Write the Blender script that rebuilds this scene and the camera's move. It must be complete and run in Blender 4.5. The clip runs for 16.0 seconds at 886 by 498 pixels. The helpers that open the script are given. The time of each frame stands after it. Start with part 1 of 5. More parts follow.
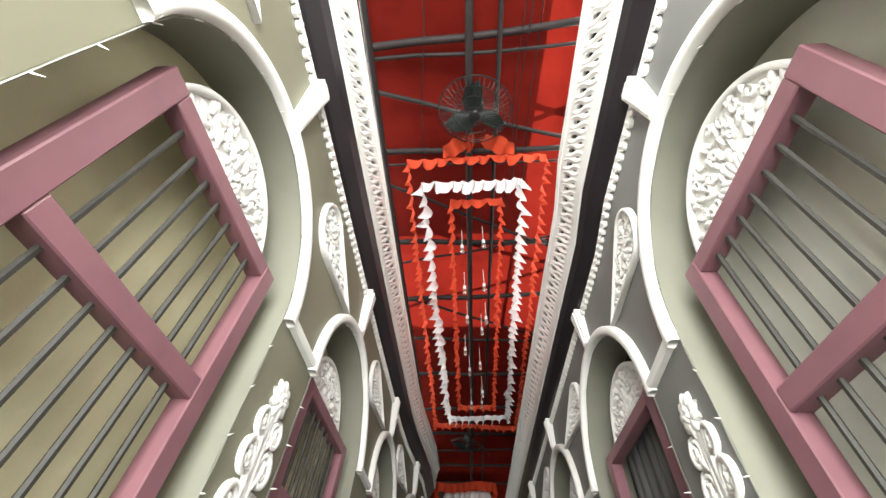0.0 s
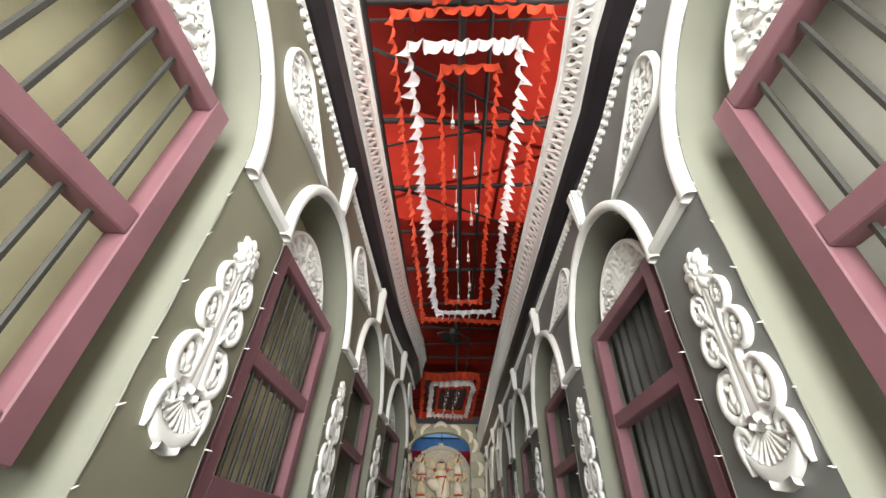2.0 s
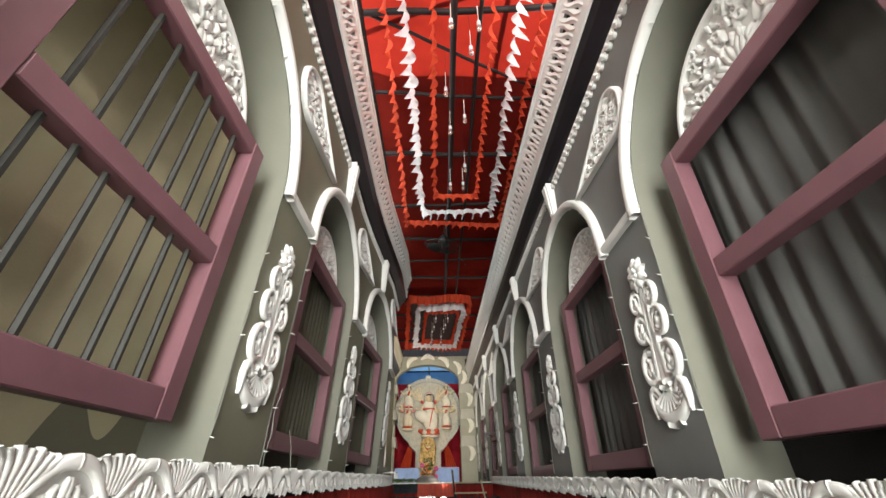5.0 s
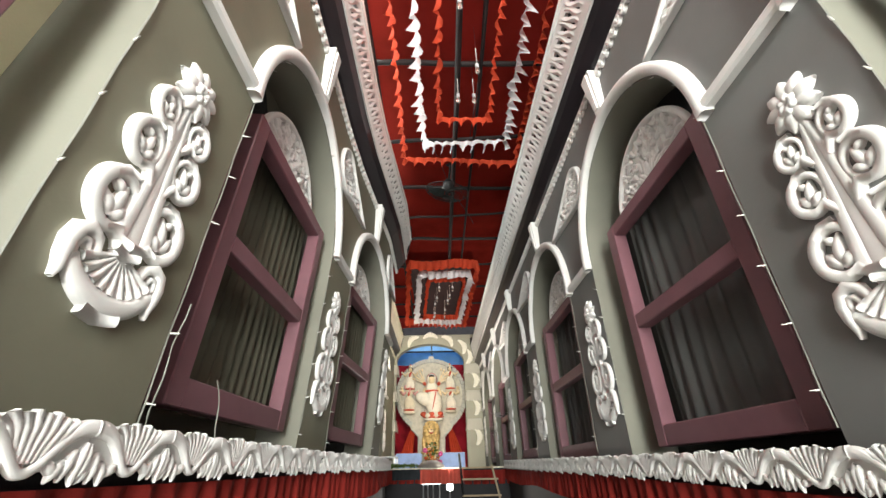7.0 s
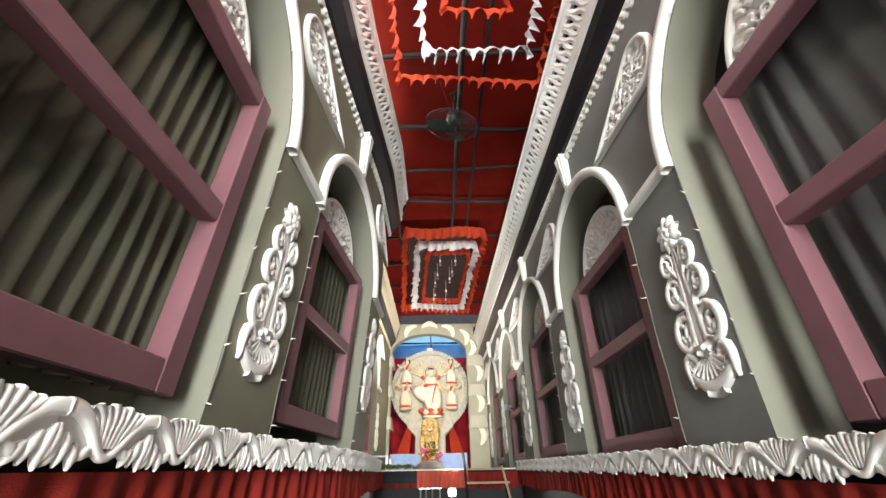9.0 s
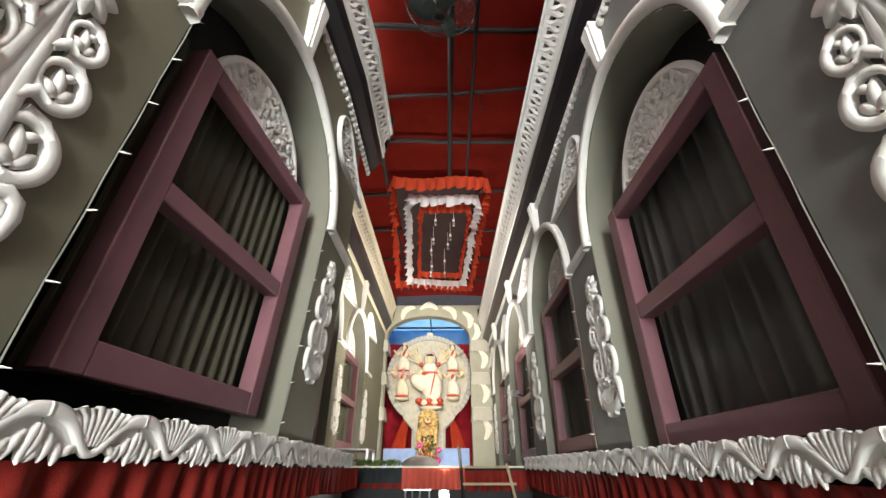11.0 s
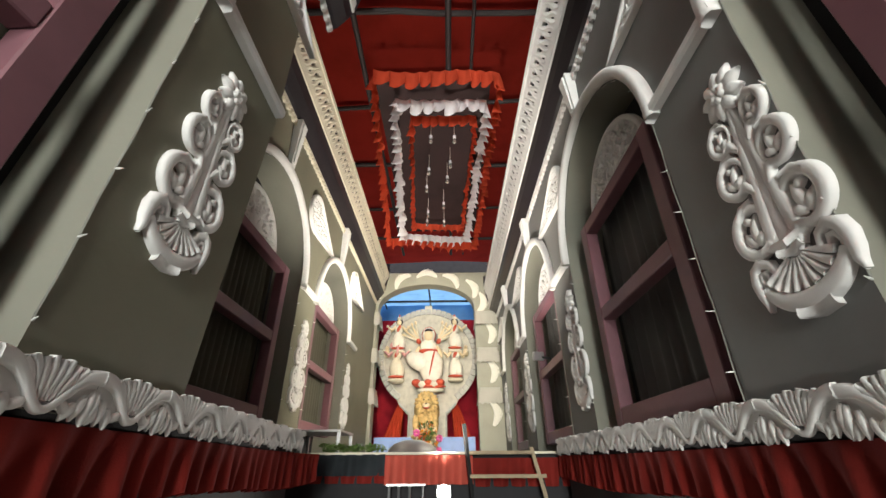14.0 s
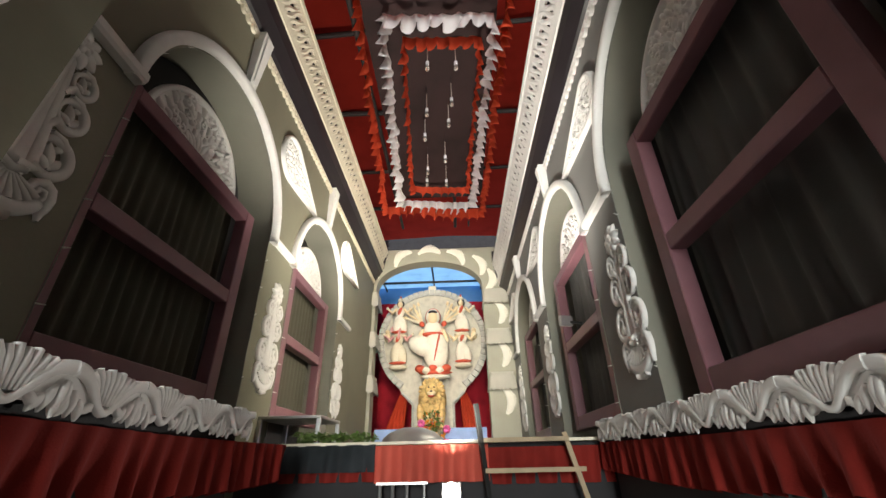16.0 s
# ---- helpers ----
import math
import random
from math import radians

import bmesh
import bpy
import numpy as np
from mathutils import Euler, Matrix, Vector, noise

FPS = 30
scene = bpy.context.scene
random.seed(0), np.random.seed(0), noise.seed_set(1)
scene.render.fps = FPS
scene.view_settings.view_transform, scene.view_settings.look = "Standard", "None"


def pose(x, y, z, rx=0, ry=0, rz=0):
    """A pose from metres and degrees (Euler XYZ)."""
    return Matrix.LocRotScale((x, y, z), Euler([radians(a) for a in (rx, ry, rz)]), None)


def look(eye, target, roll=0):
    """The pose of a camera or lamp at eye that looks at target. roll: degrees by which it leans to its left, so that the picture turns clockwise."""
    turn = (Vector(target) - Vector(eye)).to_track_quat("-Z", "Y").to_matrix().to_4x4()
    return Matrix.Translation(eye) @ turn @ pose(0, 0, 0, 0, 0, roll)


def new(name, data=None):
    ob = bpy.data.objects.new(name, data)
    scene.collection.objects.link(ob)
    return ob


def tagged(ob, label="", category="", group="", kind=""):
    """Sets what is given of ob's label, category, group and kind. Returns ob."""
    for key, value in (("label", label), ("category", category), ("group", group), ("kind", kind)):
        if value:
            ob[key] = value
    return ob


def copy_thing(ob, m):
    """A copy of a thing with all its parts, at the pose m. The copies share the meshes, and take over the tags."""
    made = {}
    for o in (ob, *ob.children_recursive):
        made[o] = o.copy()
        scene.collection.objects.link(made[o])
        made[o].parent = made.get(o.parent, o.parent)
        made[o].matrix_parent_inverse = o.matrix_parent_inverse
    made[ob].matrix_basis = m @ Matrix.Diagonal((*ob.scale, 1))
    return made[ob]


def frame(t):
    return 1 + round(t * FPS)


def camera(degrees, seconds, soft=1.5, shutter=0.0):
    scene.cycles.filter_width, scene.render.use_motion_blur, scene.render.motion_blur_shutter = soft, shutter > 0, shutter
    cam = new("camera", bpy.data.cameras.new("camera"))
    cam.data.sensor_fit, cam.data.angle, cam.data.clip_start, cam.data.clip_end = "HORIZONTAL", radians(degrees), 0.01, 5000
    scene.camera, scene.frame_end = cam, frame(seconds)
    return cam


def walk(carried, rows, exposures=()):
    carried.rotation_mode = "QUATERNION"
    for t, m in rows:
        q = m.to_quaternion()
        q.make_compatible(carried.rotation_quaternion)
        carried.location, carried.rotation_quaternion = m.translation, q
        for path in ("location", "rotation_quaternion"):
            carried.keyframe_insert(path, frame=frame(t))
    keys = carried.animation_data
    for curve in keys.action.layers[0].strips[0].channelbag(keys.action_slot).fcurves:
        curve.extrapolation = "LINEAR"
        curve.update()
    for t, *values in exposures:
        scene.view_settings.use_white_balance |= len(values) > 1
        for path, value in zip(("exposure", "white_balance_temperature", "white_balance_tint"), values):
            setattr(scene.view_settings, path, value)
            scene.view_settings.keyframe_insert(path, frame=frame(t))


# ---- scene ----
cam = camera(94.8, 16.0)

PATH = [
    (0, (-0.077, -0.577, 1.47), (-0.168, 0.746, 2.968), 1.9),
    (0.5, (-0.095, -0.533, 1.46), (-0.166, 0.886, 2.866), 1.5),
    (1, (-0.091, -0.464, 1.445), (-0.155, 1.03, 2.772), 1.3),
    (1.5, (-0.069, -0.311, 1.443), (-0.128, 1.243, 2.7), 1.3),
    (2, (-0.082, -0.126, 1.427), (-0.122, 1.481, 2.618), 1.0),
    (2.5, (-0.136, 0.099, 1.417), (-0.125, 1.746, 2.553), 0.2),
    (3, (-0.16, 0.332, 1.392), (-0.127, 2.014, 2.475), -0.1),
    (3.5, (-0.149, 0.613, 1.39), (-0.091, 2.317, 2.436), -0.6),
    (4, (-0.174, 0.879, 1.373), (-0.113, 2.595, 2.399), -0.8),
    (4.2, (-0.182, 0.984, 1.382), (-0.13, 2.711, 2.389), -0.6),
    (6.3, (-0.142, 2.266, 1.331), (-0.117, 4.009, 2.311), -1.7),
    (6.5, (-0.203, 2.377, 1.335), (-0.161, 4.124, 2.308), -1.6),
    (7, (-0.213, 2.711, 1.325), (-0.18, 4.47, 2.276), -1.3),
    (7.5, (-0.261, 3.053, 1.332), (-0.201, 4.811, 2.283), -1.8),
    (8, (-0.272, 3.39, 1.311), (-0.215, 5.155, 2.251), -1.6),
    (8.5, (-0.243, 3.72, 1.306), (-0.196, 5.482, 2.252), -1.3),
    (9, (-0.247, 4.049, 1.294), (-0.21, 5.801, 2.258), -1.1),
    (9.5, (-0.225, 4.37, 1.287), (-0.186, 6.122, 2.25), -1.3),
    (9.7, (-0.206, 4.504, 1.282), (-0.179, 6.255, 2.247), -1.4),
    (11.8, (0.061, 5.993, 1.315), (0.041, 7.754, 2.264), 0.3),
    (12, (0.037, 6.13, 1.288), (0.028, 7.891, 2.236), -0.1),
    (12.5, (0.015, 6.436, 1.262), (0.045, 8.204, 2.197), -0.7),
    (13, (0.027, 6.661, 1.238), (0.028, 8.42, 2.19), -0.1),
    (13.5, (0.041, 6.902, 1.236), (0.015, 8.669, 2.171), 0.2),
    (14, (0.021, 7.163, 1.23), (0.002, 8.927, 2.173), -0.4),
    (14.5, (0.026, 7.41, 1.226), (0.002, 9.186, 2.146), -1.1),
    (15, (0.08, 7.66, 1.203), (0.022, 9.438, 2.118), -0.5),
    (15.5, (0.053, 7.903, 1.201), (0.003, 9.673, 2.131), -0.9),
    (16, (0.025, 8.139, 1.214), (-0.018, 9.911, 2.14), -1.3),
]
walk(cam, [(t, look(eye, target, roll)) for t, eye, target, roll in PATH],
     exposures=[(0, -0.2), (1.5, -0.15), (3.0, -0.05), (4.0, 0.12), (6.5, 0.66), (7.5, 1.0), (8.5, 1.25), (9.5, 1.25), (12.0, 1.15), (14.0, 1.05), (16, 1.05)])

# ---- light ----
SUN_DIR = Vector((0.25, -0.35, 1.0)).normalized()
world = bpy.data.worlds.new("sky")
scene.world = world
world.use_nodes = True
wn = world.node_tree.nodes
sky = wn.new("ShaderNodeTexSky")
sky.sky_type = "NISHITA"
sky.sun_disc = False
sky.sun_elevation = radians(66)
sky.sun_rotation = radians(145)
wn["Background"].inputs["Strength"].default_value = 0.10
world.node_tree.links.new(sky.outputs[0], wn["Background"].inputs["Color"])


def lamp(name, kind, energy, color, m, **extra):
    data = bpy.data.lights.new(name, kind)
    data.energy, data.color = energy, color
    ob = new(name, data)
    ob.matrix_world = m
    for key, value in extra.items():
        if key == "size":
            data.size = value
        elif key == "size_y":
            data.shape, data.size_y = "RECTANGLE", value
        elif key == "angle":
            data.angle = value
        elif key == "spot":
            data.spot_size, data.spot_blend = value, 0.7
        elif key == "soft":
            data.shadow_soft_size = value
    return ob


lamp("sun", "SUN", 3.4, (1.0, 0.95, 0.88), look(SUN_DIR * 20, (0, 0, 0)), angle=radians(0.6))
# daylight through the open entrance behind the walk
lamp("entrance_daylight", "AREA", 700, (0.97, 1.0, 0.95), look((0, -2.95, 2.6), (0, 4, 2.5)), size=2.1, size_y=3.6)
# added fill lamps over the cornices, in place of daylight through side gaps
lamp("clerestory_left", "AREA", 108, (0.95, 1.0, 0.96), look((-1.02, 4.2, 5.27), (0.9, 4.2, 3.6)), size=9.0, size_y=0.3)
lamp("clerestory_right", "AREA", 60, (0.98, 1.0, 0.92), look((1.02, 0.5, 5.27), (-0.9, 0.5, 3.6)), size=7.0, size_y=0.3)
# the wall lamp's light, and an unseen second lamp added to brighten the shrine
lamp("shrine_flood_right", "SPOT", 150, (1.0, 0.91, 0.74), look((0.84, 11.72, 2.30), (-1.5, 13.9, 2.6)), spot=radians(128), soft=0.06)
lamp("shrine_flood_left", "SPOT", 250, (1.0, 0.91, 0.74), look((-1.0, 11.6, 4.3), (-0.3, 16.6, 3.2)), spot=radians(66), soft=0.06)
# the lamp under the platform edge throws light up on the drape and the roof
lamp("floor_flood", "SPOT", 300, (1.0, 0.93, 0.82), look((-0.03, 11.05, 1.16), (-0.1, 11.95, 5.2)), spot=radians(98), soft=0.08)

# the same lamp's beam along the passage
lamp("floor_flood_beam", "SPOT", 22, (1.0, 0.95, 0.88), look((-0.03, 11.10, 1.04), (-0.03, 5.0, 1.0)), spot=radians(95), soft=0.08)


# ---- materials ----
def rgb(c):
    return (*c, 1.0)


def material(name, color, rough=0.7, metal=0.0, vary=0.12, scale=6.0, grain=60.0, bump=0.15, dirt=None, sheen=0.0, spec=0.4):
    """Painted or woven surface with broad stains, fine grain and light relief."""
    m = bpy.data.materials.new(name)
    m.use_nodes = True
    nt = m.node_tree
    n, l = nt.nodes, nt.links
    b = n["Principled BSDF"]
    b.inputs["Roughness"].default_value = rough
    b.inputs["Metallic"].default_value = metal
    b.inputs["Specular IOR Level"].default_value = spec
    if sheen:
        b.inputs["Sheen Weight"].default_value = sheen
    co = n.new("ShaderNodeTexCoord")
    big = n.new("ShaderNodeTexNoise")
    big.inputs["Scale"].default_value = scale
    big.inputs["Detail"].default_value = 6
    fine = n.new("ShaderNodeTexNoise")
    fine.inputs["Scale"].default_value = grain
    fine.inputs["Detail"].default_value = 3
    l.new(co.outputs["Object"], big.inputs["Vector"])
    l.new(co.outputs["Object"], fine.inputs["Vector"])
    ramp = n.new("ShaderNodeValToRGB")
    dark = dirt or tuple(v * (1 - 2.2 * vary) for v in color)
    light = tuple(min(1.0, v * (1 + vary)) for v in color)
    ramp.color_ramp.elements[0].position, ramp.color_ramp.elements[0].color = 0.25, rgb(dark)
    ramp.color_ramp.elements[1].position, ramp.color_ramp.elements[1].color = 0.62, rgb(light)
    mid = ramp.color_ramp.elements.new(0.45)
    mid.color = rgb(color)
    l.new(big.outputs["Fac"], ramp.inputs["Fac"])
    mix = n.new("ShaderNodeMix")
    mix.data_type, mix.blend_type = "RGBA", "MULTIPLY"
    mix.inputs["Factor"].default_value = min(1.0, vary * 2.0)
    l.new(ramp.outputs["Color"], mix.inputs[6])
    l.new(fine.outputs["Color"], mix.inputs[7])
    gain = n.new("ShaderNodeMix")
    gain.data_type, gain.blend_type = "RGBA", "MIX"
    gain.inputs["Factor"].default_value = 0.7
    l.new(mix.outputs[2], gain.inputs[6])
    l.new(ramp.outputs["Color"], gain.inputs[7])
    l.new(gain.outputs[2], b.inputs["Base Color"])
    bp = n.new("ShaderNodeBump")
    bp.inputs["Strength"].default_value = bump
    bp.inputs["Distance"].default_value = 0.01
    l.new(fine.outputs["Fac"], bp.inputs["Height"])
    l.new(bp.outputs["Normal"], b.inputs["Normal"])
    return m


def cloth(name, color, thin=0.3, vary=0.15, weave=180.0, rough=0.85):
    """Woven cloth that lets some light through."""
    m = material(name, color, rough=rough, vary=vary, scale=2.5, grain=weave, bump=0.2, spec=0.15)
    nt = m.node_tree
    n, l = nt.nodes, nt.links
    t = n.new("ShaderNodeBsdfTranslucent")
    l.new(n["Principled BSDF"].inputs["Base Color"].links[0].from_socket, t.inputs["Color"])
    mx = n.new("ShaderNodeMixShader")
    mx.inputs[0].default_value = thin
    l.new(n["Principled BSDF"].outputs[0], mx.inputs[1])
    l.new(t.outputs[0], mx.inputs[2])
    l.new(mx.outputs[0], n["Material Output"].inputs["Surface"])
    return m


def glow(name, color, strength):
    m = bpy.data.materials.new(name)
    m.use_nodes = True
    b = m.node_tree.nodes["Principled BSDF"]
    b.inputs["Base Color"].default_value = rgb(color)
    b.inputs["Emission Color"].default_value = rgb(color)
    b.inputs["Emission Strength"].default_value = strength
    return m


# one grey paint in two tones: olive carries the warmer light on the left
M_WALL_L = material("olive_grey_paint", (0.198, 0.190, 0.136), rough=0.6, vary=0.06, scale=1.6, grain=40, bump=0.08)
M_WALL_R = material("grey_paint", (0.19, 0.19, 0.185), rough=0.6, vary=0.06, scale=1.6, grain=40, bump=0.08)
M_REVEAL = material("pale_green_grey_paint", (0.215, 0.212, 0.172), rough=0.8, vary=0.06, scale=2, grain=40, bump=0.06)
# near back cloths toned pale and pleats dark, for light falling off inward
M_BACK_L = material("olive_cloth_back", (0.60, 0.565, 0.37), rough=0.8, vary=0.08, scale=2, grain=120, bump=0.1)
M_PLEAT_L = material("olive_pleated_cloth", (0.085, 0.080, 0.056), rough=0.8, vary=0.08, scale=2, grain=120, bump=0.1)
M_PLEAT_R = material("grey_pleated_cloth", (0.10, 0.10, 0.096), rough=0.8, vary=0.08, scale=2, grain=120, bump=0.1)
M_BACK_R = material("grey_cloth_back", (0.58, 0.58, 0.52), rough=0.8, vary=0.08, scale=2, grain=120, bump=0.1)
M_WHITE = material("white_foam", (0.77, 0.76, 0.74), rough=0.9, vary=0.03, scale=8, grain=90, bump=0.06, spec=0.12)
M_CREAM = material("cream_foam", (0.76, 0.71, 0.57), rough=0.9, vary=0.04, scale=8, grain=90, bump=0.06, spec=0.12)
M_MAUVE = material("mauve_gloss_paint", (0.205, 0.094, 0.112), rough=0.42, vary=0.07, scale=4, grain=30, bump=0.05)
M_BAR = material("dark_bar", (0.035, 0.033, 0.028), rough=0.6, vary=0.1)
M_BLACK = material("black_cloth", (0.012, 0.011, 0.013), rough=0.7, vary=0.2, scale=3, grain=150, bump=0.2)
M_COVE = material("black_glossy_board", (0.018, 0.014, 0.017), rough=0.3, vary=0.15, scale=3, grain=50, bump=0.03)
# floor is out of view; its pale tone is picked to bounce light up
M_FLOOR = material("bare_concrete", (0.46, 0.44, 0.41), rough=0.85, vary=0.1, scale=3, grain=90, bump=0.2)
M_ROOF = cloth("red_tarpaulin", (0.46, 0.034, 0.020), thin=0.82, vary=0.12, weave=220)
M_BLUE = cloth("blue_tarpaulin", (0.20, 0.42, 0.72), thin=0.6, vary=0.12, weave=220)
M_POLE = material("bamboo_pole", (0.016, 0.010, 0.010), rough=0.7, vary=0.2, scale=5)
M_ORANGE = cloth("orange_net_frill", (0.62, 0.075, 0.032), thin=0.35, vary=0.10)
M_FRILL = cloth("white_satin_frill", (0.80, 0.77, 0.79), thin=0.3, vary=0.04, rough=0.5)
M_RED = cloth("red_pleated_cloth", (0.22, 0.020, 0.015), thin=0.1, vary=0.18)
M_CURTAIN = cloth("crimson_curtain", (0.30, 0.012, 0.022), thin=0.05, vary=0.2)
M_METAL = material("grey_steel", (0.5, 0.5, 0.5), rough=0.35, metal=0.9, vary=0.1)
M_IRON = material("black_iron", (0.03, 0.03, 0.03), rough=0.4, metal=0.6, vary=0.1)
M_SOLID = material("plain_dark_board", (0.05, 0.045, 0.045), rough=0.9, vary=0.1)
M_SHED = material("corrugated_roof", (0.25, 0.24, 0.24), rough=0.6, vary=0.1)


# ---- mesh helpers ----
def mesh_object(name, bm, mat, parent=None, smooth=False):
    me = bpy.data.meshes.new(name)
    bm.normal_update()
    bm.to_mesh(me)
    bm.free()
    for m in mat if isinstance(mat, (list, tuple)) else [mat]:
        me.materials.append(m)
    if smooth:
        for p in me.polygons:
            p.use_smooth = True
    ob = new(name, me)
    if parent:
        ob.parent = parent
    return ob


def part(name, bm, mat, parent, label="", smooth=False):
    ob = mesh_object(name, bm, mat, parent, smooth)
    if label:
        ob["label"] = label
    return ob


def structure(name, bm, mat, label, smooth=False, category=""):
    return tagged(mesh_object(name, bm, mat, None, smooth), label, category or name.split("_")[0], "", "structure")


def box(bm, x0, x1, y0, y1, z0, z1):
    v = [bm.verts.new((x, y, z)) for x in (x0, x1) for y in (y0, y1) for z in (z0, z1)]
    for f in ((0, 1, 3, 2), (4, 6, 7, 5), (0, 4, 5, 1), (2, 3, 7, 6), (0, 2, 6, 4), (1, 5, 7, 3)):
        bm.faces.new([v[i] for i in f])


def rod(bm, a, b, r, sides=8, r2=None):
    a, b = Vector(a), Vector(b)
    q = (b - a).to_track_quat("Z", "Y")
    r2 = r if r2 is None else r2
    rings = []
    for p, rr in ((a, r), (b, r2)):
        rings.append([bm.verts.new(p + q @ Vector((rr * math.cos(k * 2 * math.pi / sides), rr * math.sin(k * 2 * math.pi / sides), 0))) for k in range(sides)])
    for k in range(sides):
        bm.faces.new((rings[0][k], rings[0][(k + 1) % sides], rings[1][(k + 1) % sides], rings[1][k]))
    bm.faces.new(rings[0][::-1])
    bm.faces.new(rings[1])


def tube(bm, pts, r, sides=6):
    """One round wire through the points."""
    pts = [Vector(p) for p in pts]
    pts = [p for k, p in enumerate(pts) if k == 0 or (p - pts[k - 1]).length > 1e-5]
    rings = []
    for k, p in enumerate(pts):
        q = (pts[min(k + 1, len(pts) - 1)] - pts[max(k - 1, 0)]).to_track_quat("Z", "Y")
        rings.append([bm.verts.new(p + q @ Vector((r * math.cos(i * 2 * math.pi / sides), r * math.sin(i * 2 * math.pi / sides), 0))) for i in range(sides)])
    for a, b in zip(rings[:-1], rings[1:]):
        near = min(range(sides), key=lambda i: (b[i].co - a[0].co).length)
        for i in range(sides):
            bm.faces.new((a[i], a[(i + 1) % sides], b[(i + 1 + near) % sides], b[(i + near) % sides]))
    bm.faces.new(rings[0][::-1])
    bm.faces.new(rings[-1])


PROFILE = ((-1.0, 0.0), (-0.92, 0.78), (-0.5, 1.0), (0.5, 1.0), (0.92, 0.78), (1.0, 0.0))


def ribbon(bm, pts, w, h, closed=False, base=0.0):
    """A raised, rounded strip along points of the plane z = base; w is its half width, a number or one for each point."""
    n = len(pts)
    rings = []
    for i, p in enumerate(pts):
        a = pts[(i - 1) % n] if closed or i else pts[i]
        b = pts[(i + 1) % n] if closed or i < n - 1 else pts[i]
        dx, dy = b[0] - a[0], b[1] - a[1]
        d = math.hypot(dx, dy) or 1.0
        nx, ny = dy / d, -dx / d
        ww = w[i] if isinstance(w, (list, tuple)) else w
        hh = h * min(1.0, 0.35 + 0.65 * ww / (max(w) if isinstance(w, (list, tuple)) else w))
        rings.append([bm.verts.new((p[0] + nx * s * ww, p[1] + ny * s * ww, base + u * hh)) for s, u in PROFILE])
    for i in range(n if closed else n - 1):
        r0, r1 = rings[i], rings[(i + 1) % n]
        for k in range(len(PROFILE) - 1):
            bm.faces.new((r0[k], r0[k + 1], r1[k + 1], r1[k]))
    if not closed:
        bm.faces.new(rings[0])
        bm.faces.new(rings[-1][::-1])


def arc(cx, cy, r, a0, a1, n, ry=None):
    ry = r if ry is None else ry
    return [(cx + r * math.cos(radians(a0 + (a1 - a0) * i / n)), cy + ry * math.sin(radians(a0 + (a1 - a0) * i / n))) for i in range(n + 1)]


# ---- plan ----
HALF = 0.83          # half width of an arched opening
FLOOR = 0.0
CEIL = 5.42


def glide(y, knots):
    """A straight line from knot to knot."""
    if y <= knots[0][0]:
        return knots[0][1]
    for (ya, xa), (yb, xb) in zip(knots[:-1], knots[1:]):
        if y <= yb:
            return xa + (xb - xa) * (y - ya) / (yb - ya)
    return knots[-1][1]


class Side:
    """One wall of the passage: its face, and how a local (along, up, out) frame lies on it."""

    def __init__(self, sign, knots, spring, top, name, paint, back, lean=0.0):
        self.sign, self.knots, self.spring, self.top = sign, knots, spring, top
        self.lean = lean     # below the springing the wall falls back by this much a metre
        self.name, self.paint, self.back = name, paint, back

    def x(self, y):
        return glide(y, self.knots)

    def at(self, y, z, out=0.0):
        """Local x runs along the wall (to the right as one faces it), y up, z out of it."""
        s = self.sign
        d = (Vector((self.x(y + 0.3), 0.6 + 0.0, 0)) - Vector((self.x(y - 0.3), 0, 0))).normalized() * -s
        back = self.lean if z < self.spring - 0.1 else 0.0
        up = Vector((-s * back, 0, 1)).normalized()
        n = d.cross(up)
        o = self.p(y, z) + n * out
        return Matrix(((d.x, up.x, n.x, o.x), (d.y, up.y, n.y, o.y), (d.z, up.z, n.z, o.z), (0, 0, 0, 1)))

    def p(self, y, z, out=0.0):
        return Vector((self.x(y) + self.sign * (self.lean * max(0.0, self.spring - z) - out), y, z))


LEFT = Side(-1, [(3.53, -1.122), (5.825, -1.104), (6.475, -1.075), (8.135, -0.935)], 3.0, 4.39, "left", M_WALL_L, M_BACK_L, 0.06)
BACK_LEFT = Side(-1, [(0, -1.57)], 3.0, 4.42, "left_far", M_WALL_L, M_BACK_L)
RIGHT = Side(1, [(1.3, 1.075), (1.87, 1.118), (11, 1.105)], 2.845, 4.08, "right", M_WALL_R, M_BACK_R)
LEFT_BAYS = [-1.85, 0.485, 2.70, 4.995, 7.305]
FAR_LEFT_BAYS = [10.38, 12.61]
RIGHT_BAYS = [-1.85, 0.435, 2.70, 4.995, 7.305, 9.58, 11.86, 14.14]
LEFT_END = 8.84
BACK_Y = -3.05
SHRINE_Y = 15.7
DEPTH = 0.34         # depth of the recesses


def opening(side, c):
    """Half width of one recess; the first that shows on the left is narrower."""
    return 0.77 if side is LEFT and abs(c - 0.485) < 0.01 else HALF


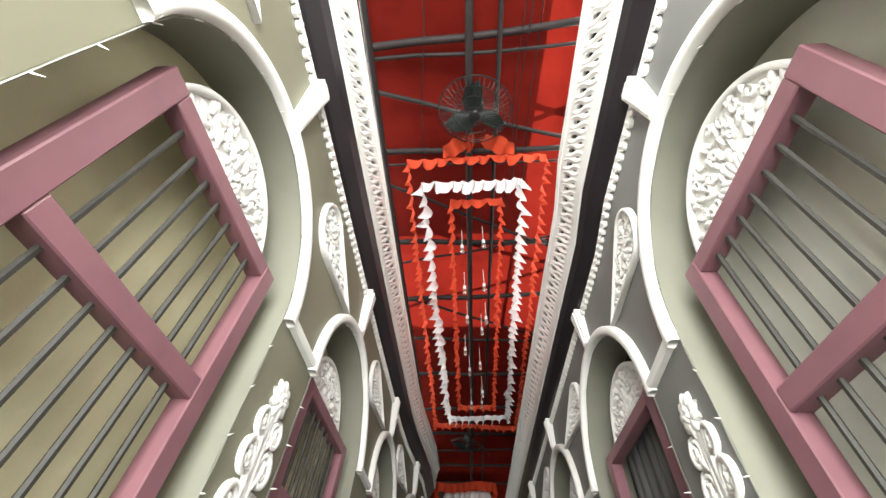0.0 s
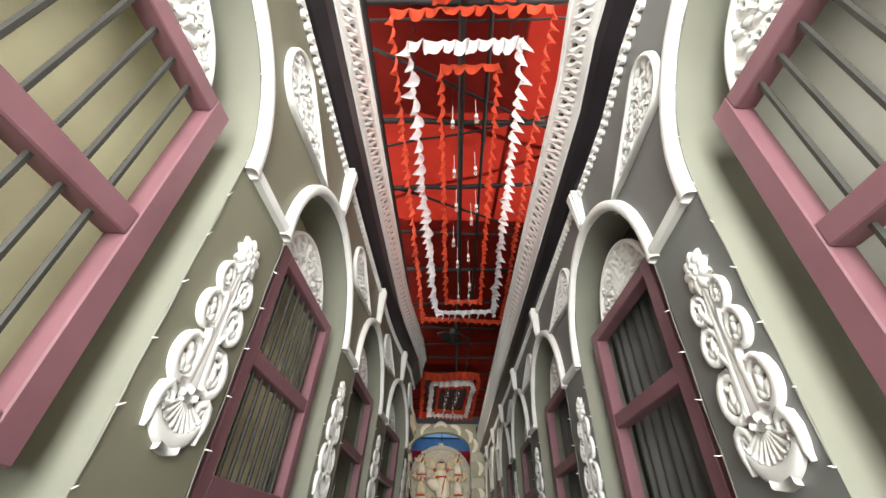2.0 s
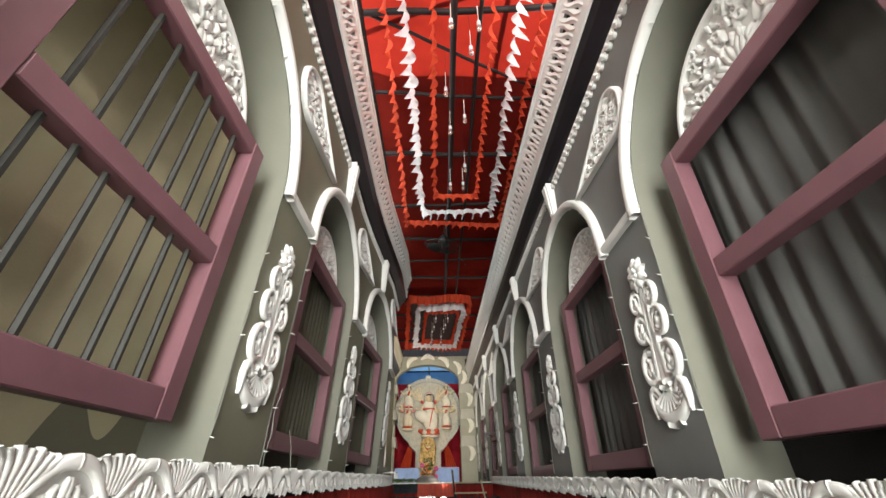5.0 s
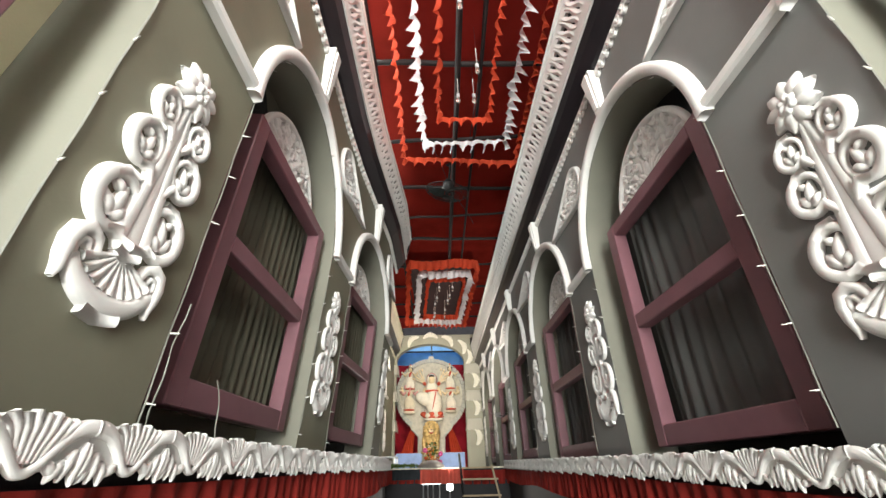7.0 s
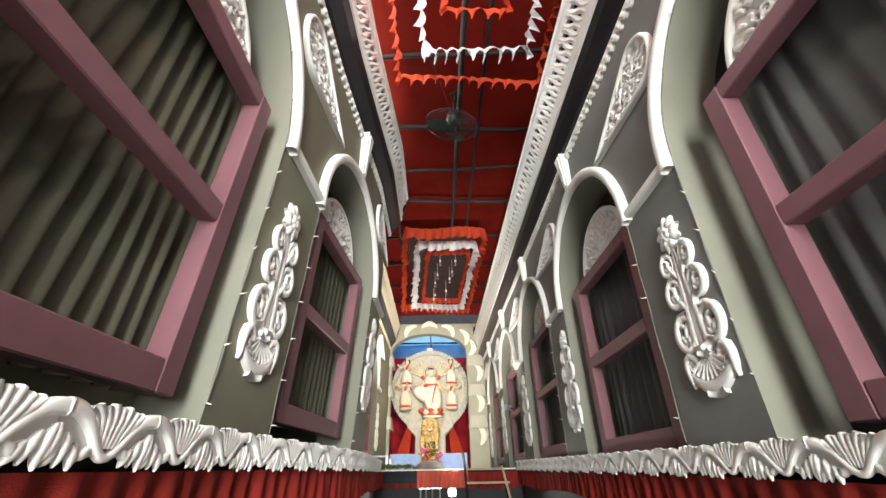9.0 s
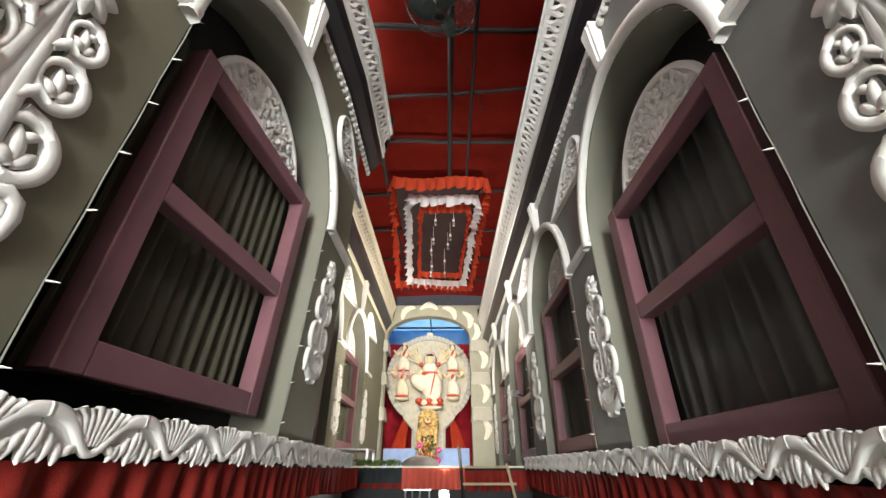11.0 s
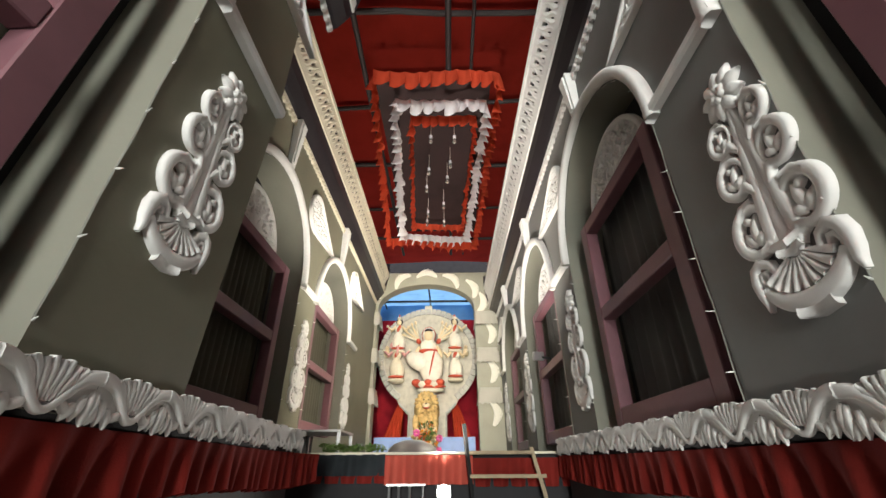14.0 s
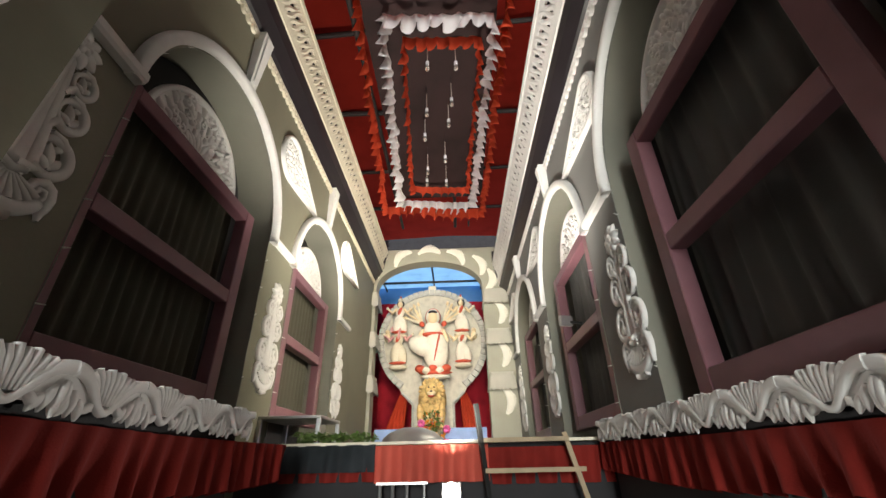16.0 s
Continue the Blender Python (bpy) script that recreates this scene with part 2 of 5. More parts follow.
def wall_mesh(side, bays, y0, y1, z0, z1):
    bm = bmesh.new()

    def quad(*pts):
        bm.faces.new([bm.verts.new(p) for p in pts])

    def pier(a, b):
        for za, zb in ((z0, side.spring), (side.spring, z1)):
            quad(side.p(a, za), side.p(b, za), side.p(b, zb), side.p(a, zb))

    edge = y0
    for c in bays:
        half = opening(side, c)
        a, b = c - half, c + half
        pier(edge, a)
        prof = [(a, z0)] + [(c + u, side.spring + v) for u, v in arc(0, 0, half, 180, 0, 40)] + [(b, z0)]
        for (ya, za), (yb, zb) in zip(prof[:-1], prof[1:]):
            if abs(ya - yb) > 1e-6:
                quad(side.p(ya, za), side.p(yb, zb), side.p(yb, z1), side.p(ya, z1))
        edge = b
    pier(edge, y1)
    # outer shell behind the recesses, and the ends
    quad(side.p(y0, z0), side.p(y0, z1), side.p(y0, z1, -DEPTH - 0.06), side.p(y0, z0, -DEPTH - 0.06))
    quad(side.p(y1, z0), side.p(y1, z1), side.p(y1, z1, -DEPTH - 0.06), side.p(y1, z0, -DEPTH - 0.06))
    quad(side.p(y0, z1), side.p(y1, z1), side.p(y1, z1, -DEPTH - 0.06), side.p(y0, z1, -DEPTH - 0.06))
    quad(side.p(y0, z0, -DEPTH - 0.06), side.p(y1, z0, -DEPTH - 0.06), side.p(y1, z1, -DEPTH - 0.06), side.p(y0, z1, -DEPTH - 0.06))
    bmesh.ops.remove_doubles(bm, verts=bm.verts, dist=1e-5)
    return bm


def reveal_mesh(side, c, z0):
    """The pale lining of one recess."""
    bm = bmesh.new()
    half = opening(side, c)
    prof = [(c - half, z0)] + [(c + u, side.spring + v) for u, v in arc(0, 0, half, 180, 0, 40)] + [(c + half, z0)]
    for (ya, za), (yb, zb) in zip(prof[:-1], prof[1:]):
        bm.faces.new([bm.verts.new(p) for p in (side.p(ya, za, -0.002), side.p(yb, zb, -0.002), side.p(yb, zb, -DEPTH), side.p(ya, za, -DEPTH))])
    bmesh.ops.remove_doubles(bm, verts=bm.verts, dist=1e-5)
    for f in bm.faces:
        f.smooth = True
    return bm


def recess_back(side, c, z0, pleats):
    """The cloth or black sheet that closes a recess, gently or deeply pleated."""
    bm = bmesh.new()
    n = 140
    half = opening(side, c)
    cols = []
    for i in range(n + 1):
        y = c - half + 2 * half * i / n
        d = 0.034 * pleats * math.sin(i * 0.36 + 0.7 * math.sin(i * 0.11)) + 0.004 * math.sin(i * 0.17)
        h = side.spring + math.sqrt(max(0.0, half ** 2 - (y - c) ** 2))
        cols.append([bm.verts.new(side.p(y, z0 + (h - z0) * k / 6, -DEPTH + 0.02 + d * (1 - 0.08 * k))) for k in range(7)])
    for a, b in zip(cols[:-1], cols[1:]):
        for k in range(6):
            bm.faces.new((a[k], b[k], b[k + 1], a[k + 1]))
    return bm


Z0 = 0.95


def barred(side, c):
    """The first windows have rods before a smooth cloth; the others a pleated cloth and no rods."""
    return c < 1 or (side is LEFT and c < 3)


WALLS = [(LEFT, LEFT_BAYS, BACK_Y, LEFT_END), (BACK_LEFT, FAR_LEFT_BAYS, LEFT_END, SHRINE_Y), (RIGHT, RIGHT_BAYS, BACK_Y, SHRINE_Y)]
for side, bays, y0, y1 in WALLS:
    z1 = side.top + 0.35
    structure("wall_" + side.name, wall_mesh(side, bays, y0, y1, Z0, z1), side.paint, "painted board wall pierced by a row of arched recesses", category="wall")
    for i, c in enumerate(bays):
        structure("wall_recess", reveal_mesh(side, c, Z0), M_REVEAL, "pale green-grey lining of an arched recess", category="wall")
        plain = barred(side, c)
        # black back puts the shade of the gaps beside the frame into colour
        structure("wall_hanging", recess_back(side, c, Z0, 0.0), side.back if plain else M_BLACK, "smooth pale cloth closing the recess" if plain else "black sheet closing the recess, in place of the shade round the window", smooth=True, category="wall")

# dark lower walls, floor, roof and ends
bm = bmesh.new()
box(bm, -1.26, -1.20, BACK_Y, 11.4, 0, Z0)
structure("wall_base_left", bm, M_BLACK, "black cloth over the low wall", category="wall")
bm = bmesh.new()
box(bm, 1.20, 1.26, BACK_Y, 11.5, 0, Z0)
structure("wall_base_right", bm, M_BLACK, "black cloth over the low wall", category="wall")
bm = bmesh.new()
box(bm, -4, 4, -8, 22, -0.1, 0)
structure("floor", bm, M_FLOOR, "unseen floor of the passage, pale to bounce light up")

# ceiling of red cloth, sagging a little between its poles
def roof_sheet(x0, x1, y0, y1, z, mat, name, label, amp=0.03):
    bm = bmesh.new()
    nx, ny = 24, max(8, int((y1 - y0) / 0.12))
    grid = []
    for j in range(ny + 1):
        row = []
        for i in range(nx + 1):
            x, y = x0 + (x1 - x0) * i / nx, y0 + (y1 - y0) * j / ny
            dz = amp * math.sin(y * 3.3) * math.cos(x * 1.7) + 0.02 * noise.noise(Vector((x * 1.5, y * 1.5, z)))
            row.append(bm.verts.new((x, y, z + dz)))
        grid.append(row)
    for j in range(ny):
        for i in range(nx):
            bm.faces.new((grid[j][i], grid[j][i + 1], grid[j + 1][i + 1], grid[j + 1][i]))
    return structure(name, bm, mat, label, smooth=True)


roof_sheet(-1.9, 1.6, BACK_Y, 15.66, CEIL, M_ROOF, "ceiling", "red tarpaulin stretched over dark poles, lit from above")
roof_sheet(-2.3, 1.6, 15.72, 17.9, 5.05, M_BLUE, "ceiling_shrine", "blue tarpaulin over the shrine", amp=0.02)


# unseen roof added over the far end: daylight reaches only the near stretch
bm = bmesh.new()
box(bm, -3.5, 3.5, 3.8, 15.0, 7.6, 7.68)
structure("roof", bm, M_SHED, "unseen sheet roof that shades the far bays")
# unseen roof added over the near bays, so only a patch between stays sunlit
bm = bmesh.new()
box(bm, -1.5, 1.2, -9.0, 1.9, 7.6, 7.68)
structure("roof_near", bm, M_SHED, "unseen sheet roof that shades the entrance bays", category="roof")
# unseen upper walls added beside the far bays to cut the skylight
for name, x in (("wall_upper_left", -3.5), ("wall_upper_right", 3.45)):
    bm = bmesh.new()
    box(bm, x, x + 0.05, 4.4, 15.0, 5.6, 7.6)
    structure(name, bm, M_SOLID, "plain upper wall of the hall", category="wall")
# unseen outer screens added so that no daylight enters sideways
for name, x in (("wall_outer_left", -2.35), ("wall_outer_right", 1.8)):
    bm = bmesh.new()
    box(bm, x - 0.05, x, BACK_Y - 0.1, 18.1, 0, CEIL + 0.05)
    structure(name, bm, M_SOLID, "plain outer wall of the hall", category="wall")
bm = bmesh.new()
box(bm, -2.35, 1.8, 18.0, 18.1, 0, 7.6)
structure("wall_end", bm, M_SOLID, "plain end wall behind the shrine", category="wall")
bm = bmesh.new()
box(bm, -2.35, -1.05, BACK_Y - 0.1, BACK_Y - 0.01, 0, CEIL)
box(bm, 1.05, 1.75, BACK_Y - 0.1, BACK_Y - 0.01, 0, CEIL)
box(bm, -1.05, 1.05, BACK_Y - 0.1, BACK_Y - 0.01, 4.2, CEIL)
structure("wall_entrance", bm, M_SOLID, "plain wall round the entrance opening", category="wall")
# return between the two left walls
bm = bmesh.new()
box(bm, -1.60, -1.352, LEFT_END - 0.04, LEFT_END - 0.005, 0.9, 4.7)
structure("wall_return", bm, M_WALL_L, "painted return where the wall steps back", category="wall")


# ---- trims ----
def put(ob, m):
    ob.matrix_world = m
    return ob




def band_strip(bm, side, y0, y1, z, half, h):
    a = [side.p(y0, z - half, 0), side.p(y0, z - half, h * 0.8), side.p(y0, z - half * 0.5, h), side.p(y0, z + half * 0.5, h), side.p(y0, z + half, h * 0.8), side.p(y0, z + half, 0)]
    b = [p + (side.p(y1, z) - side.p(y0, z)) for p in a]
    va, vb = [bm.verts.new(p) for p in a], [bm.verts.new(p) for p in b]
    for k in range(5):
        bm.faces.new((va[k], va[k + 1], vb[k + 1], vb[k]))
    bm.faces.new(va)
    bm.faces.new(vb[::-1])


def arch_mesh(half):
    bm = bmesh.new()
    ribbon(bm, arc(0, 0, half + 0.045, -3, 183, 44), 0.04, 0.055)
    return bm


for side, bays, y0, y1 in WALLS:
    proto = None
    for i, c in enumerate(bays):
        half = opening(side, c)
        if proto is None or half != HALF:
            ring = proto
            proto = mesh_object("trim", arch_mesh(half), M_WHITE, None, True)
            tagged(proto, "white rounded moulding round an arched recess", "trim", "arch mouldings", "structure")
            put(proto, side.at(c, side.spring))
            proto = ring or proto
        else:
            copy_thing(proto, side.at(c, side.spring))
        nxt = bays[i + 1] - opening(side, bays[i + 1]) if i + 1 < len(bays) else min(y1, c + HALF + 0.62)
        if side is LEFT and i == len(bays) - 1:
            nxt = y1
        bm = bmesh.new()
        band_strip(bm, side, c + half + 0.01, nxt - 0.01, side.spring, 0.031, 0.048)
        structure("trim", bm, M_WHITE, "white moulded band between two arches")


def cornice(side, y0, y1, tint):
    """Scalloped edging, black sloping cove and white pierced fascia along the head of a wall."""
    s, t = side, side.top
    pitch = 0.085
    bm = bmesh.new()
    for ya, yb in zip([y0] + [y for y, x in side.knots if y0 < y < y1], [y for y, x in side.knots if y0 < y < y1] + [y1]):
        band_strip(bm, side, ya, yb, t + 0.05, 0.022, 0.03)
    n = int((y1 - y0) / pitch)
    for i in range(n):
        y = y0 + (i + 0.5) * pitch
        m = side.at(y, t + 0.035)
        pts = arc(0, 0, pitch * 0.5, 180, 360, 8, 0.055)
        f = [bm.verts.new(m @ Vector((u, v, 0.028))) for u, v in pts]
        g = [bm.verts.new(m @ Vector((u, v, 0.0))) for u, v in pts]
        bm.faces.new(f)
        for k in range(8):
            bm.faces.new((f[k], g[k], g[k + 1], f[k + 1]))
        bead = arc(0, -0.012, pitch * 0.26, 0, 360, 8)
        top = bm.verts.new(m @ Vector((0, -0.012, 0.045)))
        ring = [bm.verts.new(m @ Vector((u, v, 0.029))) for u, v in bead[:-1]]
        for k in range(8):
            bm.faces.new((ring[k], ring[(k + 1) % 8], top))
    structure("trim_scallop", bm, tint, "white scalloped edging along the head of the wall", category="trim")
    # cove
    bm = bmesh.new()
    pts = [(0.0, t + 0.07), (0.05, t + 0.10), (0.13, t + 0.20), (0.17, t + 0.29)] if side is not RIGHT else [(0.0, t + 0.07), (0.05, t + 0.09), (0.13, t + 0.15), (0.17, t + 0.21)]
    ys = [y0] + [y for y, x in side.knots if y0 < y < y1] + [y1]
    rows = [[bm.verts.new(side.p(y, z, o)) for o, z in pts] for y in ys]
    for r0, r1 in zip(rows[:-1], rows[1:]):
        for k in range(3):
            bm.faces.new((r0[k], r0[k + 1], r1[k + 1], r1[k]))
    structure("trim_cove", bm, M_COVE, "black glossy sloping board under the cornice", category="trim")
    # fascia: two rails and a pierced row of slanting links
    low = 0.28 if side is not RIGHT else 0.20
    FB, FT = (0.17, t + low), (0.255, t + 0.70)

    def f(v):
        return FB[0] + (FT[0] - FB[0]) * v, FB[1] + (FT[1] - FB[1]) * v

    bm = bmesh.new()

    def slab(v0, v1, thick, lift=0.0):
        (o0, z0), (o1, z1) = f(v0), f(v1)
        a = []
        for y in ys:
            a.append([bm.verts.new(side.p(y, z, o)) for o, z in ((o0 + lift, z0), (o1 + lift, z1), (o1 + lift - thick, z1 + 0.01), (o0 + lift - thick, z0 + 0.01))])
        for r0, r1 in zip(a[:-1], a[1:]):
            for k in range(4):
                bm.faces.new((r0[k], r0[(k + 1) % 4], r1[(k + 1) % 4], r1[k]))
        bm.faces.new(a[0])
        bm.faces.new(a[-1][::-1])

    slab(0.0, 0.30, 0.03)
    slab(0.0, 0.07, 0.03, 0.012)
    slab(0.70, 1.0, 0.03)
    slab(0.90, 1.0, 0.03, 0.015)
    structure("trim_fascia", bm, tint, "white stepped rails of a pierced cornice", category="trim")
    bm = bmesh.new()
    step = 0.125
    for i in range(int((y1 - y0) / step)):
        y = y0 + (i + 0.5) * step
        for k in (0, 1):
            line = []
            for q in range(9):
                w = q / 8
                yy = y + (w - 0.5) * step * 1.25 + 0.016 * math.sin(w * 2 * math.pi) * (1 if k else -1) + (k - 0.5) * step * 0.42
                o, z = f(0.22 + 0.56 * w)
                line.append(side.p(yy, z, o - 0.006))
            q0 = [bm.verts.new(p + Vector((0, -0.034, 0))) for p in line]
            q1 = [bm.verts.new(p + Vector((-side.sign * 0.012, 0, 0))) for p in line]
            q2 = [bm.verts.new(p + Vector((0, 0.034, 0))) for p in line]
            for w in range(8):
                bm.faces.new((q0[w], q1[w], q1[w + 1], q0[w + 1]))
                bm.faces.new((q1[w], q2[w], q2[w + 1], q1[w + 1]))
    structure("trim_fretwork", bm, tint, "white pierced chain of slanting links in the cornice", category="trim")
    bm = bmesh.new()
    (o0, z0), (o1, z1) = f(0.2), f(0.8)
    for ya, yb in zip(ys[:-1], ys[1:]):
        bm.faces.new([bm.verts.new(p) for p in (side.p(ya, z0, o0 - 0.045), side.p(yb, z0, o0 - 0.045), side.p(yb, z1, o1 - 0.045), side.p(ya, z1, o1 - 0.045))])
    structure("trim_backing", bm, M_BLACK, "black cloth behind the pierced cornice", category="trim")
    # end board
    bm = bmesh.new()
    o = [(0, t + 0.06), (0.06, t + 0.10), (0.18, t + 0.29), (0.265, t + 0.70), (0.265, t + 0.98), (0, t + 0.98)]
    a = [bm.verts.new(side.p(y1, z, u)) for u, z in o]
    b = [bm.verts.new(side.p(y1 + 0.015, z, u)) for u, z in o]
    bm.faces.new(a)
    bm.faces.new(b[::-1])
    for k in range(6):
        bm.faces.new((a[k], b[k], b[(k + 1) % 6], a[(k + 1) % 6]))
    structure("trim_end", bm, M_COVE, "black end board of the cornice", category="trim")


cornice(LEFT, BACK_Y, 9.28, M_WHITE)
cornice(BACK_LEFT, LEFT_END, SHRINE_Y - 0.02, M_CREAM)
cornice(RIGHT, BACK_Y, SHRINE_Y - 0.02, M_WHITE)


def keystone():
    """A tapered white bracket: local x along, y up, z out."""
    bm = bmesh.new()
    for w0, w1, y0, y1, d0, d1 in ((0.045, 0.075, 0.0, 0.36, 0.045, 0.085), (0.022, 0.045, 0.03, 0.34, 0.06, 0.10)):
        v = [bm.verts.new(p) for p in ((-w0, y0, 0), (w0, y0, 0), (w0, y0, d0), (-w0, y0, d0), (-w1, y1, 0), (w1, y1, 0), (w1, y1, d1), (-w1, y1, d1))]
        for f in ((0, 3, 2, 1), (4, 5, 6, 7), (0, 1, 5, 4), (1, 2, 6, 5), (2, 3, 7, 6), (3, 0, 4, 7)):
            bm.faces.new([v[k] for k in f])
    return bm


key = None
for side, bays, y0, y1 in WALLS:
    for c in bays:
        z = side.spring + opening(side, c) + 0.075
        m = side.at(c, z) @ Matrix.Diagonal((1, (side.top + 0.07 - z) / 0.36, 1, 1))
        if key is None:
            key = tagged(mesh_object("trim_keystone", keystone(), M_WHITE), "white tapered keystone over an arch", "trim", "keystones", "structure")
            key.matrix_world = m
        else:
            k = key.copy()
            scene.collection.objects.link(k)
            k.matrix_world = m


# ---- windows in the recesses ----
FW, FIN = 0.60, 0.115     # half width of a frame, width of its rails


def window_thing(side, c, z0, z1, half):
    """Mauve frame with a transom, thin upright rods and a pierced half disc above."""
    root = new("window", None)
    put(root, side.at(c, z0, -0.06))
    h = z1 - z0
    mid = h * 0.5
    d = 0.095

    def bar(name, x0, x1, y0, y1, extra=0.0):
        bm = bmesh.new()
        box(bm, x0, x1, y0, y1, -d, extra)
        bmesh.ops.bevel(bm, geom=list(bm.edges), offset=0.006, segments=1, affect="EDGES")
        part(name, bm, M_MAUVE, root)

    bar("stile", -half, -half + FIN, 0, h)
    bar("stile", half - FIN, half, 0, h)
    bar("bottom_rail", -half + FIN, half - FIN, 0, FIN * 1.05, -0.002)
    bar("top_rail", -half + FIN, half - FIN, h - FIN * 0.8, h, -0.002)
    bar("transom", -half + FIN, half - FIN, mid - FIN * 0.42, mid + FIN * 0.42, -0.002)
    n = 7
    inner = half - FIN
    for i in range(n if barred(side, c) else 0):
        x = -inner + 2 * inner * (i + 1) / (n + 1)
        for lo, hi in ((FIN * 1.05, mid - FIN * 0.42), (mid + FIN * 0.42, h - FIN * 0.8)):
            bm = bmesh.new()
            rod(bm, (x, lo, -d * 0.5), (x, hi, -d * 0.5), 0.0135, 6)
            part("bar", bm, M_BAR, root)
    tagged(root, "mauve painted window frame with a transom and upright dark rods" if barred(side, c) else "mauve painted window frame with a transom before pleated cloth", "window", "windows along the passage", "")
    return root


def window_cloth(side, c, z0, z1, half, seed):
    """Cloth hung in upright pleats close behind a window frame."""
    rng = random.Random(seed)
    left = side.sign < 0
    bm = bmesh.new()
    cols, x, ph = [], -half + 0.02, 0.0
    zs = [z0 + 0.02 + (z1 + 0.10 - z0) * k / 8 for k in range(9)]
    while x < half - 0.02:
        ph += 0.80 if left else rng.uniform(0.35, 0.75)
        soft = 1.0 if left else 0.7 + 0.3 * math.sin(ph * 0.31)
        cols.append([bm.verts.new(side.p(c + x + 0.006 * math.sin(k * 0.9 + ph * 0.2), z, -0.235 + 0.024 * soft * (1 - 0.03 * k) * math.sin(ph + (0 if left else 0.12 * k)))) for k, z in enumerate(zs)])
        x += 0.0125
    for a, b in zip(cols[:-1], cols[1:]):
        for k in range(8):
            bm.faces.new((a[k], b[k], b[k + 1], a[k + 1]))
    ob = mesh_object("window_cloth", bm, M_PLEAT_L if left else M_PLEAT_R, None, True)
    tagged(ob, "olive cloth in stiff upright pleats behind the window" if left else "dark grey cloth in soft folds behind the window", "cloth", "window cloths")


# offset along the wall, half width, foot and head heights
FRAMES = {("left_far", 0): (-0.10, 0.74, 1.585, 3.07), ("left", 1): (0.01, 0.60, 1.585, 3.12), ("left", 2): (-0.03, 0.633, 1.59, 3.06), ("left", 3): (0.035, 0.665, 1.56, 3.10), ("left", 4): (0.0, 0.64, 1.57, 3.07),
          ("right", 1): (0.04, 0.585, 1.49, 3.07), ("right", 2): (-0.03, 0.635, 1.49, 2.99), ("right", 3): (-0.09, 0.65, 1.42, 2.99), ("right", 4): (-0.05, 0.665, 1.40, 2.92)}


def window_place(side, i):
    return FRAMES.get((side.name, i), (-0.03, 0.64, 1.45, 3.0) if side is RIGHT else (-0.03, 0.64, 1.585, 3.07))


for side, bays, y0, y1 in WALLS:
    for i, c in enumerate(bays):
        off, half, z0, z1 = window_place(side, i)
        window_thing(side, c + off, z0, z1, half)
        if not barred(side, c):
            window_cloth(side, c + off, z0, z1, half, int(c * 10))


# ---- carved ornaments: drawn in a plane (along, up) and raised out of it ----
def leaf(bm, x, y, a, length, width, bend, h, base=0.0):
    """A pointed leaf that starts at (x, y) and runs at a degrees, bending on its way."""
    pts, ws = [], []
    n = 6
    px, py, ang = x, y, radians(a)
    for i in range(n + 1):
        pts.append((px, py))
        t = i / n
        ws.append(width * max(0.12, math.sin(math.pi * (0.12 + 0.86 * t)) ** 0.8))
        px += math.cos(ang) * length / n
        py += math.sin(ang) * length / n
        ang += radians(bend) / n
    ribbon(bm, pts, ws, h, base=base)


def scroll(bm, x, y, r, a0, turn, width, h, inner=0.35, n=18):
    """A spiral that starts on radius r and winds inwards."""
    pts = []
    for i in range(n + 1):
        t = i / n
        rr = r * (1 - (1 - inner) * t)
        a = radians(a0 + turn * t)
        pts.append((x + rr * math.cos(a), y + rr * math.sin(a)))
    ribbon(bm, pts, [width * (1 - 0.45 * i / n) for i in range(n + 1)], h)


def foliage(bm, inside, x0, x1, y0, y1, rng, gap=0.062, size=1.0, h=0.03, flow=None):
    """Leaves and curls that fill a region closely, with small holes between them."""
    rows = int((y1 - y0) / gap)
    cols = int(abs(x1 - x0) / gap)
    for j in range(rows + 1):
        for i in range(cols + 1):
            x = x0 + (i + 0.5 * (j % 2)) * gap + rng.uniform(-0.2, 0.2) * gap
            y = y0 + j * gap + rng.uniform(-0.2, 0.2) * gap
            if not inside(x, y):
                continue
            a = (flow(x, y) if flow else 90) + rng.uniform(-35, 35)
            k = rng.random()
            if k < 0.3:
                scroll(bm, x, y, 0.030 * size, a, rng.choice((-1, 1)) * 430, 0.0115 * size, h, 0.25, 12)
            else:
                s = 1 if (i + j) % 2 else -1
                leaf(bm, x - 0.03 * size * math.cos(radians(a)), y - 0.03 * size * math.sin(radians(a)), a - 30 * s, 0.085 * size, 0.0155 * size, 75 * s, h * rng.uniform(0.8, 1.1))


